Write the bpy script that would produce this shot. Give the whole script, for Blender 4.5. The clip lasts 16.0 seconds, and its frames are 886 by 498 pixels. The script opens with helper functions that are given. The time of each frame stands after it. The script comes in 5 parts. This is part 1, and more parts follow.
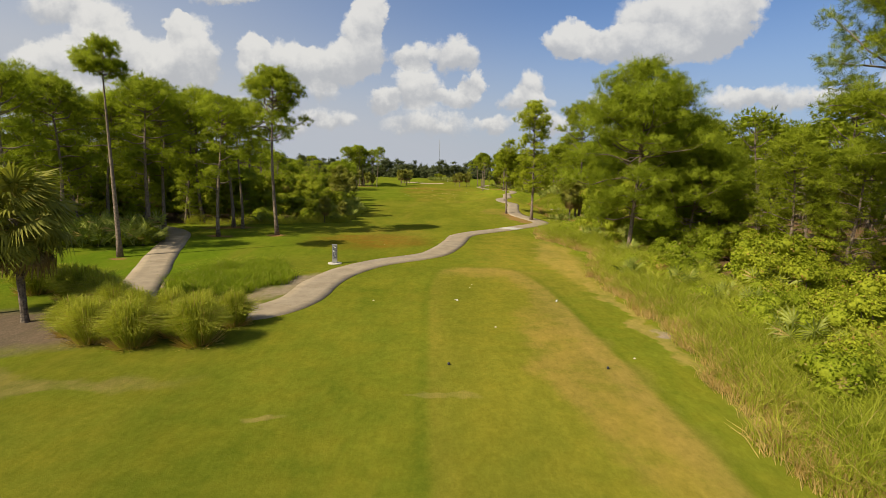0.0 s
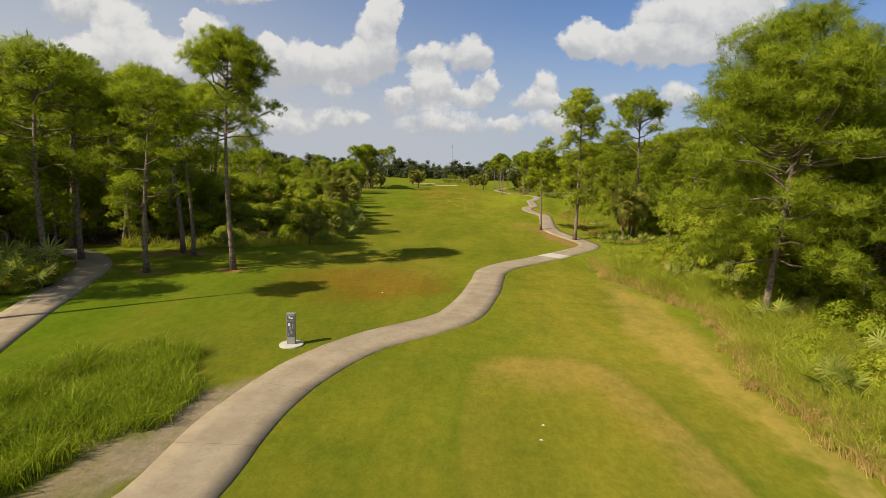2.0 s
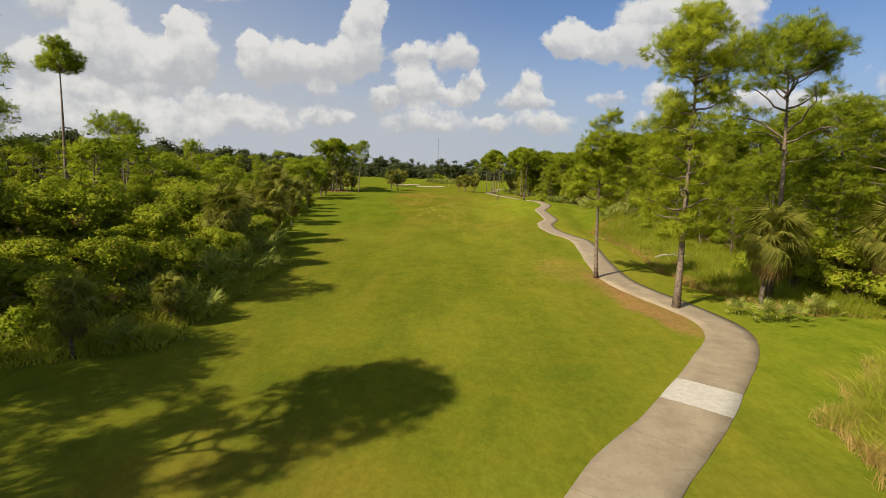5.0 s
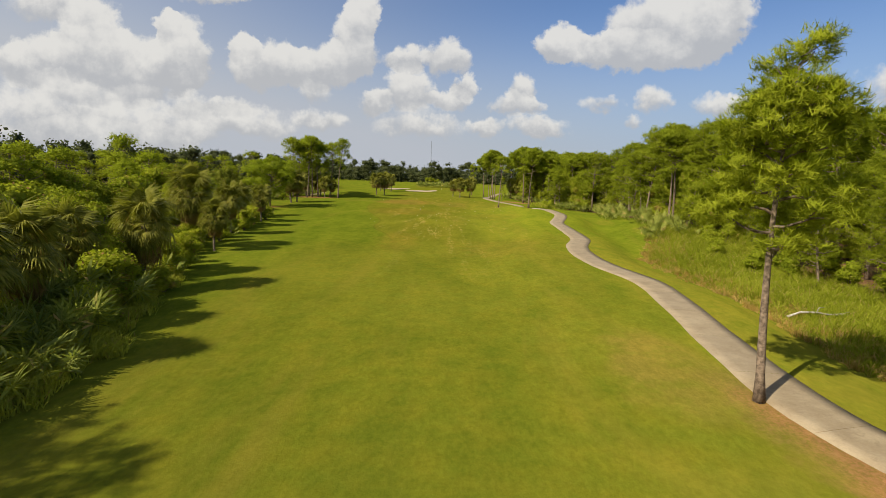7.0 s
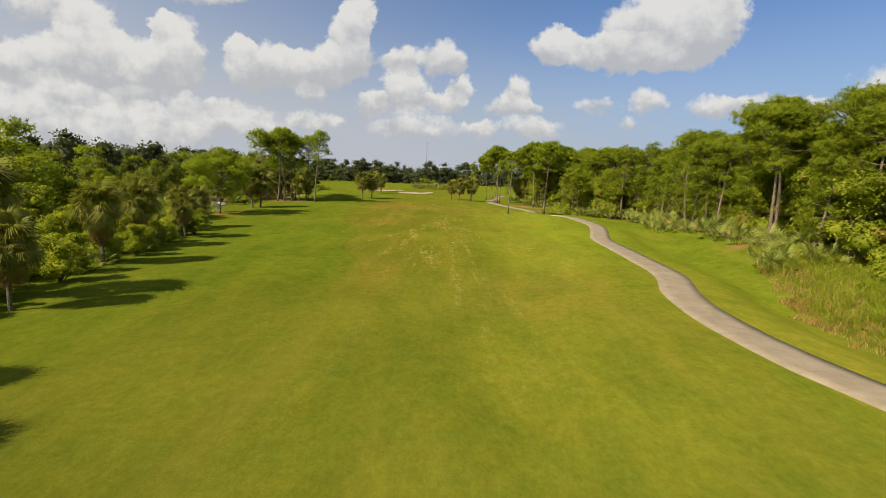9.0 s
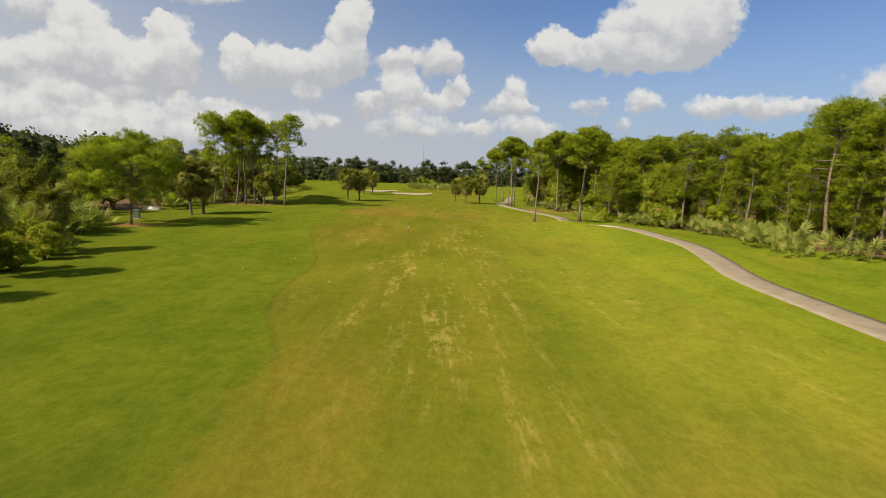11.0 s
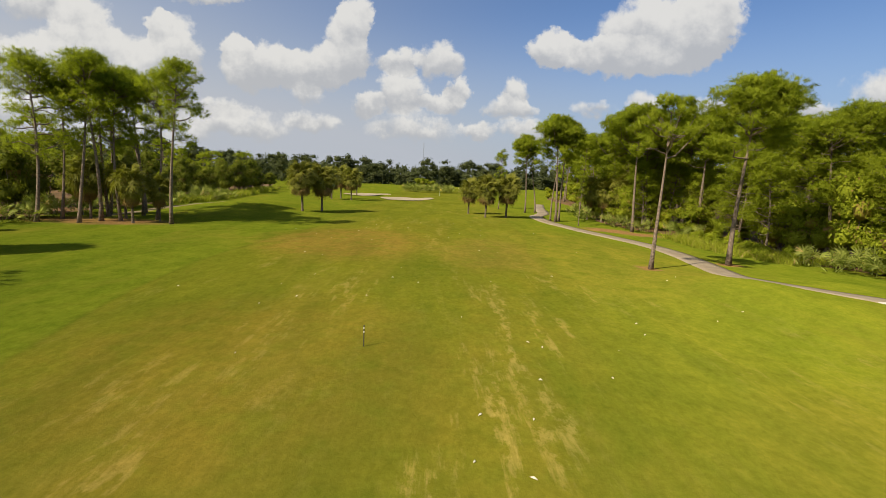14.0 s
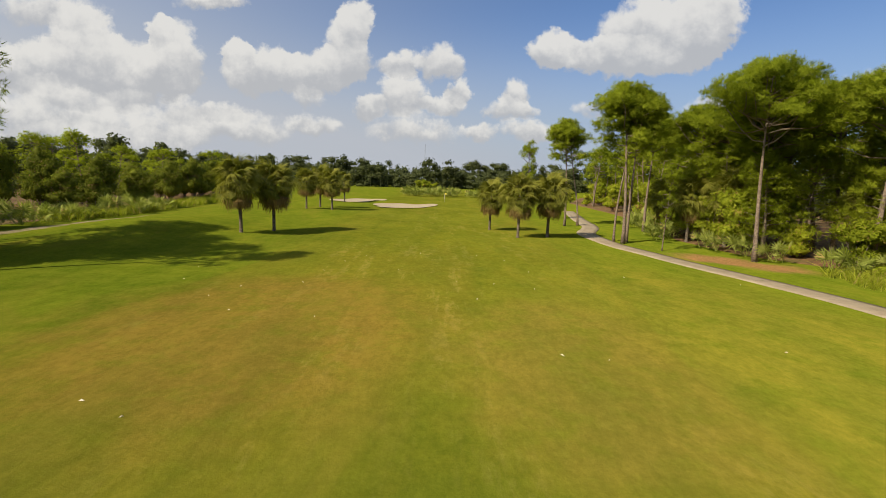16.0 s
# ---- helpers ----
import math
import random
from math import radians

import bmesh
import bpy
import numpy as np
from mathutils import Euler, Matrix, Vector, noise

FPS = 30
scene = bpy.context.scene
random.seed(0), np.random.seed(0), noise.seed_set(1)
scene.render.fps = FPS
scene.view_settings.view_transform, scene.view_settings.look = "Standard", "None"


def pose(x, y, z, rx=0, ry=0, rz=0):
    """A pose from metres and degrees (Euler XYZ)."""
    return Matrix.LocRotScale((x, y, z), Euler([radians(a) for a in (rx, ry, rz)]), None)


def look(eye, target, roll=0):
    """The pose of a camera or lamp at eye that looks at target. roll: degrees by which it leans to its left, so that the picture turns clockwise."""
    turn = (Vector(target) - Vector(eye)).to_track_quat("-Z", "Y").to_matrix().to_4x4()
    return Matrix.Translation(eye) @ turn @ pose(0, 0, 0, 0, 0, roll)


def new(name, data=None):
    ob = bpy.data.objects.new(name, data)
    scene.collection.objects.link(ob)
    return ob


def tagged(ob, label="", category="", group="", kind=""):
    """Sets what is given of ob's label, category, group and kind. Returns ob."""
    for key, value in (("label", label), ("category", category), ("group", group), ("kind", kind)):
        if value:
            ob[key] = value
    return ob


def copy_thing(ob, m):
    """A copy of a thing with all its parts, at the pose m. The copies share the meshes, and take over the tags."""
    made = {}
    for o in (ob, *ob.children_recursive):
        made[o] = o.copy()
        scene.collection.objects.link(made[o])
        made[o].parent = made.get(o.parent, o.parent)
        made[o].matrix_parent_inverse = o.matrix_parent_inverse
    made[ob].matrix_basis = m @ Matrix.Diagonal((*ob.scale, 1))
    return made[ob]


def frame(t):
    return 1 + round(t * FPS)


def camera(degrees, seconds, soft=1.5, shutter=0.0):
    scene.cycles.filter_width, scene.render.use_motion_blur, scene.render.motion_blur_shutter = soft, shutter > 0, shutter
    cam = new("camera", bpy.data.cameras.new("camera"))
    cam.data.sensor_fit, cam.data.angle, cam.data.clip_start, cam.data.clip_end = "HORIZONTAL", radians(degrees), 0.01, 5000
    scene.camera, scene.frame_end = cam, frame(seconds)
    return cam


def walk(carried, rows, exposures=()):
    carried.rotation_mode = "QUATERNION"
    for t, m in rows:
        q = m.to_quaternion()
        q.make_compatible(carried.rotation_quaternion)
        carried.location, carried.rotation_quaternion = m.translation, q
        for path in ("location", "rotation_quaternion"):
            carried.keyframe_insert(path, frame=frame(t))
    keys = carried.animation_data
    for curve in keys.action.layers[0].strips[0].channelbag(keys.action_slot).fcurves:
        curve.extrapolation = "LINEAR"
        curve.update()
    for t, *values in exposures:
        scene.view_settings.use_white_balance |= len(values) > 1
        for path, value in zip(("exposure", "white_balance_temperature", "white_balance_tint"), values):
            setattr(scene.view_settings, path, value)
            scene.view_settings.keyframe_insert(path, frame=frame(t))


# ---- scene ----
cam = camera(83.0, 16.0, soft=0.8)
PATH = [
    (0, (1.885, 7.179, 7.07), (1.874, 9.156, 6.766), 1.4),
    (0.5, (1.397, 11.164, 7.199), (1.365, 13.14, 6.893), 1.6),
    (1, (1.116, 14.991, 7.443), (1.062, 16.966, 7.136), 1.6),
    (1.5, (0.93, 19.118, 7.666), (0.868, 21.093, 7.362), 1.8),
    (2, (0.689, 23.438, 7.826), (0.632, 25.413, 7.52), 1.9),
    (2.5, (0.376, 28.02, 7.884), (0.327, 29.996, 7.576), 2.0),
    (3, (0.109, 32.835, 7.902), (0.066, 34.811, 7.594), 2.0),
    (3.5, (-0.039, 37.934, 7.975), (-0.074, 39.909, 7.665), 2.0),
    (4, (0.09, 43.126, 8.12), (0.067, 45.101, 7.807), 1.7),
    (4.5, (0.29, 48.742, 8.078), (0.277, 50.717, 7.767), 1.7),
    (5, (0.415, 54.408, 7.987), (0.413, 56.385, 7.679), 1.9),
    (7.5, (0.625, 80.217, 7.742), (0.656, 82.196, 7.451), 1.9),
    (8, (0.423, 85.723, 7.588), (0.461, 87.702, 7.3), 1.9),
    (8.5, (0.384, 91.269, 7.454), (0.426, 93.248, 7.167), 1.9),
    (9, (0.438, 96.979, 7.339), (0.48, 98.958, 7.051), 2.0),
    (11.5, (-0.811, 128.286, 6.583), (-0.752, 130.265, 6.297), 2.1),
    (12, (-0.97, 135.127, 6.65), (-0.908, 137.105, 6.361), 2.2),
    (12.5, (-0.905, 141.965, 6.611), (-0.846, 143.943, 6.32), 2.2),
    (13, (-0.855, 148.925, 6.444), (-0.798, 150.904, 6.156), 2.2),
    (13.5, (-0.787, 155.413, 6.422), (-0.732, 157.391, 6.135), 2.2),
    (14, (-0.786, 162.03, 6.259), (-0.729, 164.009, 5.978), 2.4),
    (14.5, (-0.746, 168.364, 6.228), (-0.693, 170.344, 5.949), 2.3),
    (15, (-0.77, 174.576, 6.111), (-0.721, 176.557, 5.838), 2.3),
    (15.5, (-0.798, 180.641, 5.856), (-0.754, 182.623, 5.593), 2.2),
    (16, (-1.198, 186.843, 6.23), (-1.15, 188.824, 5.955), 1.8),
]
walk(cam, [(t, look(eye, target, roll)) for t, eye, target, roll in PATH])

# ---- light ----
SUN_EL, SUN_AZ = radians(41.0), math.atan2(-0.80, -0.60)
sun_way = Vector((math.sin(SUN_AZ) * math.cos(SUN_EL), math.cos(SUN_AZ) * math.cos(SUN_EL), math.sin(SUN_EL)))
sun = new("sun", bpy.data.lights.new("sun", "SUN"))
sun.data.energy, sun.data.angle, sun.data.color = 5.0, radians(0.55), (1.0, 0.90, 0.70)
sun.matrix_world = look(sun_way * 100, (0, 0, 0))
scene.view_settings.exposure = 0.35


class Nodes:
    """Short hand for building a node tree."""

    def __init__(self, tree):
        self.tree = tree
        tree.nodes.clear()

    def add(self, kind, **props):
        n = self.tree.nodes.new(kind)
        for k, v in props.items():
            setattr(n, k, v)
        return n

    def put(self, socket, value):
        if isinstance(value, bpy.types.NodeSocket):
            self.tree.links.new(value, socket)
        elif value is not None:
            socket.default_value = value

    def math(self, op, a, b=None, c=None, clamp=False):
        n = self.add("ShaderNodeMath", operation=op, use_clamp=clamp)
        for s, v in zip(n.inputs, (a, b, c)):
            self.put(s, v)
        return n.outputs[0]

    def vec(self, op, a, b=None, out=0):
        n = self.add("ShaderNodeVectorMath", operation=op)
        self.put(n.inputs[0], a)
        self.put(n.inputs[1], b)
        return n.outputs[out]

    def mix(self, fac, a, b, mode="MIX"):
        n = self.add("ShaderNodeMix", data_type="RGBA", blend_type=mode)
        self.put(n.inputs[0], fac)
        self.put(n.inputs[6], a)
        self.put(n.inputs[7], b)
        return n.outputs[2]

    def noise(self, where, scale, detail=3.0, rough=0.55, warp=0.0):
        n = self.add("ShaderNodeTexNoise")
        self.put(n.inputs["Vector"], where)
        n.inputs["Scale"].default_value = scale
        n.inputs["Detail"].default_value = detail
        n.inputs["Roughness"].default_value = rough
        n.inputs["Distortion"].default_value = warp
        return n

    def step(self, x, lo, hi, a=0.0, b=1.0):
        n = self.add("ShaderNodeMapRange", interpolation_type="SMOOTHSTEP")
        for s, v in zip(n.inputs, (x, lo, hi, a, b)):
            self.put(s, v)
        return n.outputs[0]

    def xyz(self, v):
        n = self.add("ShaderNodeSeparateXYZ")
        self.put(n.inputs[0], v)
        return n.outputs

    def curve(self, x, lo, hi, out_lo, out_hi, pts):
        """A smooth curve through a few points, given in real units."""
        n = self.add("ShaderNodeFloatCurve")
        c = n.mapping.curves[0]
        spots = [((a - lo) / (hi - lo), (b - out_lo) / (out_hi - out_lo)) for a, b in pts]
        c.points[0].location, c.points[1].location = spots[0], spots[-1]
        for p in spots[1:-1]:
            c.points.new(*p)
        n.mapping.update()
        self.put(n.inputs["Value"], self.math("DIVIDE", self.math("SUBTRACT", x, lo), hi - lo))
        return self.math("ADD", self.math("MULTIPLY", n.outputs[0], out_hi - out_lo), out_lo)

    def join(self, x, y, z):
        n = self.add("ShaderNodeCombineXYZ")
        for s, v in zip(n.inputs, (x, y, z)):
            self.put(s, v)
        return n.outputs[0]


# ---- sky with fair-weather clouds ----
world = bpy.data.worlds.new("sky")
scene.world = world
world.use_nodes = True
w = Nodes(world.node_tree)
sky = w.add("ShaderNodeTexSky", sky_type="NISHITA", sun_disc=False)
sky.sun_elevation, sky.sun_rotation = SUN_EL, SUN_AZ % (2 * math.pi)
sky.air_density, sky.dust_density, sky.ozone_density = 1.0, 1.6, 1.6
SKY = 0.085
way = w.add("ShaderNodeTexCoord").outputs["Generated"]
dx, dy, dz = w.xyz(way)
ahead = w.math("MAXIMUM", dy, 0.02)
u, v = w.math("DIVIDE", dx, ahead), w.math("DIVIDE", dz, ahead)
flat = w.join(u, v, 0.0)
wob = w.noise(flat, 9.0, 5.0, 0.6).outputs["Color"]
wob2 = w.noise(flat, 34.0, 5.0, 0.62).outputs["Color"]
bent = w.vec("ADD", flat, w.vec("MULTIPLY", w.vec("SUBTRACT", wob, (0.5, 0.5, 0.5)), (0.075, 0.06, 0.0)))
bent = w.vec("ADD", bent, w.vec("MULTIPLY", w.vec("SUBTRACT", wob2, (0.5, 0.5, 0.5)), (0.040, 0.036, 0.0)))
cover, lift = None, None


def puffs(strength, *blobs):
    """Heaped puffs of one cloud: place ahead as slopes to the side and up, and half sizes."""
    global cover, lift
    for cu, cv, ru, rv in blobs:
        off = w.vec("MULTIPLY", w.vec("SUBTRACT", bent, (cu, cv, 0)), (1 / (ru * 1.22), 1 / (rv * 1.22), 0))
        near = w.math("SUBTRACT", 1.0, w.vec("DOT_PRODUCT", off, off, out=1))
        near = w.math("MULTIPLY", w.math("MAXIMUM", near, 0.0), strength)
        up = w.math("MULTIPLY", w.xyz(off)[1], near)
        cover = near if cover is None else w.math("ADD", cover, near)
        lift = up if lift is None else w.math("ADD", lift, up)


puffs(1.0, (-0.669, 0.222, 0.068, 0.068), (-0.767, 0.183, 0.09, 0.047), (-0.576, 0.19, 0.107, 0.056), (-0.498, 0.213, 0.054, 0.07), (-0.525, 0.263, 0.028, 0.028))
puffs(0.6, (-0.727, 0.29, 0.102, 0.034), (-0.423, 0.318, 0.068, 0.016))
puffs(0.5, (-0.483, 0.118, 0.051, 0.025), (-0.59, 0.13, 0.051, 0.023), (-0.397, 0.12, 0.051, 0.018), (-0.697, 0.134, 0.068, 0.028))
puffs(0.5, (-0.774, 0.094, 0.15, 0.06), (-0.539, 0.08, 0.16, 0.04), (-0.36, 0.09, 0.09, 0.03), (-0.65, 0.05, 0.2, 0.03))
puffs(1.0, (-0.331, 0.199, 0.081, 0.046), (-0.234, 0.195, 0.09, 0.041), (-0.17, 0.241, 0.046, 0.060), (-0.153, 0.29, 0.034, 0.041), (-0.378, 0.228, 0.034, 0.030))
puffs(0.55, (-0.25, 0.144, 0.034, 0.025), (-0.229, 0.097, 0.056, 0.02))
puffs(0.75, (-0.075, 0.215, 0.043, 0.023), (0.008, 0.221, 0.042, 0.034), (-0.066, 0.161, 0.051, 0.041), (-0.131, 0.133, 0.030, 0.023), (0.016, 0.141, 0.045, 0.023), (0.048, 0.171, 0.022, 0.025))
puffs(0.30, (-0.048, 0.103, 0.09, 0.03), (-0.01, 0.085, 0.12, 0.02))
puffs(0.65, (0.152, 0.169, 0.030, 0.032), (0.126, 0.136, 0.034, 0.025), (0.17, 0.138, 0.034, 0.018), (0.09, 0.094, 0.034, 0.018), (0.189, 0.098, 0.062, 0.023))
puffs(1.0, (0.35, 0.241, 0.118, 0.036), (0.432, 0.293, 0.118, 0.066), (0.521, 0.322, 0.062, 0.073), (0.223, 0.257, 0.044, 0.032))
puffs(0.5, (0.314, 0.143, 0.043, 0.02), (0.412, 0.155, 0.037, 0.027), (0.377, 0.111, 0.023, 0.016))
puffs(0.6, (0.546, 0.151, 0.068, 0.027), (0.646, 0.159, 0.085, 0.025), (0.757, 0.162, 0.056, 0.02), (0.93, 0.2, 0.12, 0.05), (-1.05, 0.2, 0.14, 0.07))
grain = w.noise(flat, 22.0, 6.0, 0.6).outputs["Fac"]
dense = w.step(w.math("ADD", cover, w.math("MULTIPLY", w.math("SUBTRACT", grain, 0.5), 0.75)), 0.12, 0.52)
dense = w.math("MULTIPLY", dense, w.step(cover, 0.0, 0.08))
side = w.math("DIVIDE", lift, w.math("MAXIMUM", cover, 0.02))
# the same broken cumulus cover all round, on a layer overhead
top = w.math("MAXIMUM", dz, 0.05)
layer = w.join(w.math("DIVIDE", dx, top), w.math("DIVIDE", dy, top), 0.0)
broken = w.step(w.noise(layer, 0.55, 6.0, 0.55).outputs["Fac"], 0.52, 0.66)
broken = w.math("MULTIPLY", broken, w.step(dz, 0.02, 0.2))
front = w.step(dy, 0.30, 0.55)
high = w.step(v, 0.34, 0.46)
mask = w.math("ADD", w.math("MULTIPLY", dense, front), w.math("MULTIPLY", broken, w.math("MAXIMUM", w.math("SUBTRACT", 1.0, front), high)), clamp=True)
glow = w.step(w.math("ADD", side, w.math("MULTIPLY", w.math("SUBTRACT", grain, 0.5), 1.6)), -0.55, 0.45)
cloud_col = w.mix(glow, (0.50, 0.51, 0.53, 1), (0.79, 0.775, 0.74, 1))
blue = w.mix(1.0, sky.outputs[0], (SKY, SKY, SKY, 1), "MULTIPLY")
blue = w.mix(1.0, blue, (0.90, 1.10, 1.42, 1), "MULTIPLY")
veil = w.step(dz, 0.32, 0.0, 0.02, 0.90)
veil = w.math("ADD", veil, w.step(u, 0.35, -0.9, 0.0, 0.60), clamp=True)
blue = w.mix(veil, blue, w.mix(w.step(u, -0.1, 0.9), (0.49, 0.52, 0.575, 1), (0.38, 0.49, 0.66, 1)))
back = w.add("ShaderNodeBackground")
w.put(back.inputs[0], w.mix(w.math("MULTIPLY", mask, 0.94), blue, cloud_col))
back.inputs[1].default_value = 0.76
w.put(w.add("ShaderNodeOutputWorld").inputs[0], back.outputs[0])


# ---- materials ----
def material(name, rough=0.8, spec=0.3):
    m = bpy.data.materials.new(name)
    m.use_nodes = True
    n = Nodes(m.node_tree)
    out = n.add("ShaderNodeOutputMaterial")
    bsdf = n.add("ShaderNodeBsdfPrincipled")
    bsdf.inputs["Roughness"].default_value = rough
    bsdf.inputs["Specular IOR Level"].default_value = spec
    n.put(out.inputs[0], bsdf.outputs[0])
    return m, n, bsdf, out


def bump(n, bsdf, height, strength, distance):
    b = n.add("ShaderNodeBump")
    b.inputs["Strength"].default_value, b.inputs["Distance"].default_value = strength, distance
    n.put(b.inputs["Height"], height)
    n.put(bsdf.inputs["Normal"], b.outputs[0])


def foliage(name, dark, light, dry=None, through_light=0.35, rough=0.55, clump=1.3):
    """Leaves: two greens that vary by clump, leaf and plant; light passes through."""
    m, n, bsdf, out = material(name, rough, 0.04)
    where = n.add("ShaderNodeNewGeometry")
    each = n.add("ShaderNodeObjectInfo").outputs["Random"]
    big = n.noise(where.outputs["Position"], clump, 2.0).outputs["Fac"]
    fac = n.math("ADD", n.math("MULTIPLY", big, 1.0), n.math("MULTIPLY", where.outputs["Random Per Island"], 0.45))
    fac = n.math("ADD", fac, n.math("MULTIPLY", each, 0.35))
    col = n.mix(n.step(fac, 0.45, 1.35), (*dark, 1), (*light, 1))
    if dry:
        col = n.mix(n.step(where.outputs["Random Per Island"], 0.93, 0.97), col, (*dry, 1))
    tuft = n.noise(where.outputs["Position"], 7.0, 4.0, 0.7).outputs["Fac"]
    col = n.mix(n.step(tuft, 0.35, 0.65, 0.75, 0.0), col, n.mix(1.0, col, (0.62, 0.66, 0.66, 1), "MULTIPLY"))
    n.put(bsdf.inputs["Base Color"], col)
    bump(n, bsdf, tuft, 0.6, 0.06)
    t = n.add("ShaderNodeBsdfTranslucent")
    n.put(t.inputs[0], n.mix(1.0, col, (1.15, 1.25, 0.6, 1), "MULTIPLY"))
    mixed = n.add("ShaderNodeMixShader")
    mixed.inputs[0].default_value = through_light
    n.put(mixed.inputs[1], bsdf.outputs[0])
    n.put(mixed.inputs[2], t.outputs[0])
    n.put(out.inputs[0], mixed.outputs[0])
    return m


def speckled(name, dark, light, scale, rough=0.85, relief=0.4, deep=0.02, second=None):
    m, n, bsdf, out = material(name, rough)
    where = n.add("ShaderNodeNewGeometry").outputs["Position"]
    a = n.noise(where, scale, 5.0, 0.6).outputs["Fac"]
    b = n.noise(where, scale * 0.12, 3.0).outputs["Fac"]
    col = n.mix(n.step(a, 0.3, 0.7), (*dark, 1), (*light, 1))
    if second:
        col = n.mix(n.step(b, 0.42, 0.68, 0.0, 0.7), col, (*second, 1))
    n.put(bsdf.inputs["Base Color"], col)
    bump(n, bsdf, a, relief, deep)
    return m


M_NEEDLE = foliage("pine_needles", (0.290, 0.335, 0.024), (0.395, 0.430, 0.034), None, 0.48, clump=0.55)
M_NEEDLE_YOUNG = foliage("young_pine_needles", (0.345, 0.385, 0.026), (0.500, 0.520, 0.042), None, 0.45, clump=0.6)
M_LEAF = foliage("shrub_leaves", (0.255, 0.290, 0.018), (0.500, 0.510, 0.042), (0.42, 0.25, 0.07), 0.40, clump=0.5)
M_OAK = foliage("broadleaf_leaves", (0.215, 0.250, 0.016), (0.430, 0.450, 0.036), (0.36, 0.23, 0.07), 0.42, clump=0.4)
# darker copy of the oak leaves, with the wood's shade in the colour
M_SHADED_OAK = foliage("shaded_broadleaf_leaves", (0.105, 0.125, 0.014), (0.250, 0.262, 0.030), (0.28, 0.19, 0.07), 0.40, clump=0.3)
M_NEEDLE_SUN = foliage("open_grown_needles", (0.270, 0.320, 0.024), (0.375, 0.420, 0.034), None, 0.48, clump=0.7)
# distant haze is mixed into this greyer, paler leaf colour
M_FARWOOD = foliage("hazed_far_wood_leaves", (0.078, 0.090, 0.040), (0.125, 0.138, 0.052), None, 0.35, clump=0.12)
M_VINE = foliage("vine_leaves", (0.225, 0.270, 0.016), (0.450, 0.480, 0.038), (0.42, 0.32, 0.10), 0.42, clump=0.45)
M_PALM = foliage("palm_fronds", (0.150, 0.155, 0.020), (0.330, 0.305, 0.055), (0.44, 0.28, 0.09), 0.32, 0.36, clump=0.9)
M_PALMETTO = foliage("palmetto_fans", (0.180, 0.215, 0.032), (0.420, 0.430, 0.100), (0.48, 0.34, 0.12), 0.30, 0.4, clump=0.7)
M_DEAD = foliage("dead_fronds", (0.170, 0.105, 0.034), (0.370, 0.245, 0.090), None, 0.25, clump=0.8)
M_REED = foliage("tall_grass_blades", (0.250, 0.285, 0.018), (0.480, 0.480, 0.055), (0.55, 0.40, 0.14), 0.42, clump=0.35)
M_LUSH = foliage("long_lawn_grass", (0.220, 0.275, 0.018), (0.400, 0.440, 0.034), (0.45, 0.36, 0.10), 0.42, clump=0.5)
M_STRAW = foliage("dry_grass_blades", (0.400, 0.250, 0.055), (0.620, 0.430, 0.150), None, 0.3, clump=0.5)
M_CORD = foliage("cord_grass_blades", (0.290, 0.305, 0.026), (0.560, 0.530, 0.075), (0.50, 0.36, 0.11), 0.38, clump=0.8)
M_BARK = speckled("pine_bark", (0.095, 0.068, 0.048), (0.290, 0.215, 0.155), 7.0, 0.9, 0.9, 0.05)
M_PALMBARK = speckled("palm_bark", (0.060, 0.045, 0.032), (0.220, 0.170, 0.120), 9.0, 0.9, 0.9, 0.05)
M_SAND = speckled("bunker_sand", (0.33, 0.252, 0.150), (0.43, 0.345, 0.218), 6.0, 0.95, 0.3, 0.02)
M_LITTER = speckled("forest_litter", (0.080, 0.040, 0.016), (0.250, 0.130, 0.052), 3.0, 0.95, 0.8, 0.06, second=(0.105, 0.095, 0.022))
M_STEEL = speckled("galvanised_steel", (0.30, 0.31, 0.33), (0.42, 0.43, 0.45), 3.0, 0.5, 0.1, 0.01)


def ellipse(n, x, y, cx, cy, rx, ry, turn=0.0, soft=0.35):
    c, s = math.cos(radians(turn)), math.sin(radians(turn))
    ax = n.math("SUBTRACT", x, cx)
    ay = n.math("SUBTRACT", y, cy)
    a = n.math("DIVIDE", n.math("ADD", n.math("MULTIPLY", ax, c), n.math("MULTIPLY", ay, s)), rx)
    b = n.math("DIVIDE", n.math("SUBTRACT", n.math("MULTIPLY", ay, c), n.math("MULTIPLY", ax, s)), ry)
    r = n.math("SQRT", n.math("ADD", n.math("MULTIPLY", a, a), n.math("MULTIPLY", b, b)))
    return n.step(r, 1.0 + soft, 1.0 - soft)


def rounded(n, x, y, cx, cy, rx, ry, soft):
    """A rounded rectangle with a soft edge."""
    a = n.math("POWER", n.math("ABSOLUTE", n.math("DIVIDE", n.math("SUBTRACT", x, cx), rx)), 4.0)
    b = n.math("POWER", n.math("ABSOLUTE", n.math("DIVIDE", n.math("SUBTRACT", y, cy), ry)), 4.0)
    return n.step(n.math("POWER", n.math("ADD", a, b), 0.25), 1.0 + soft, 1.0 - soft)


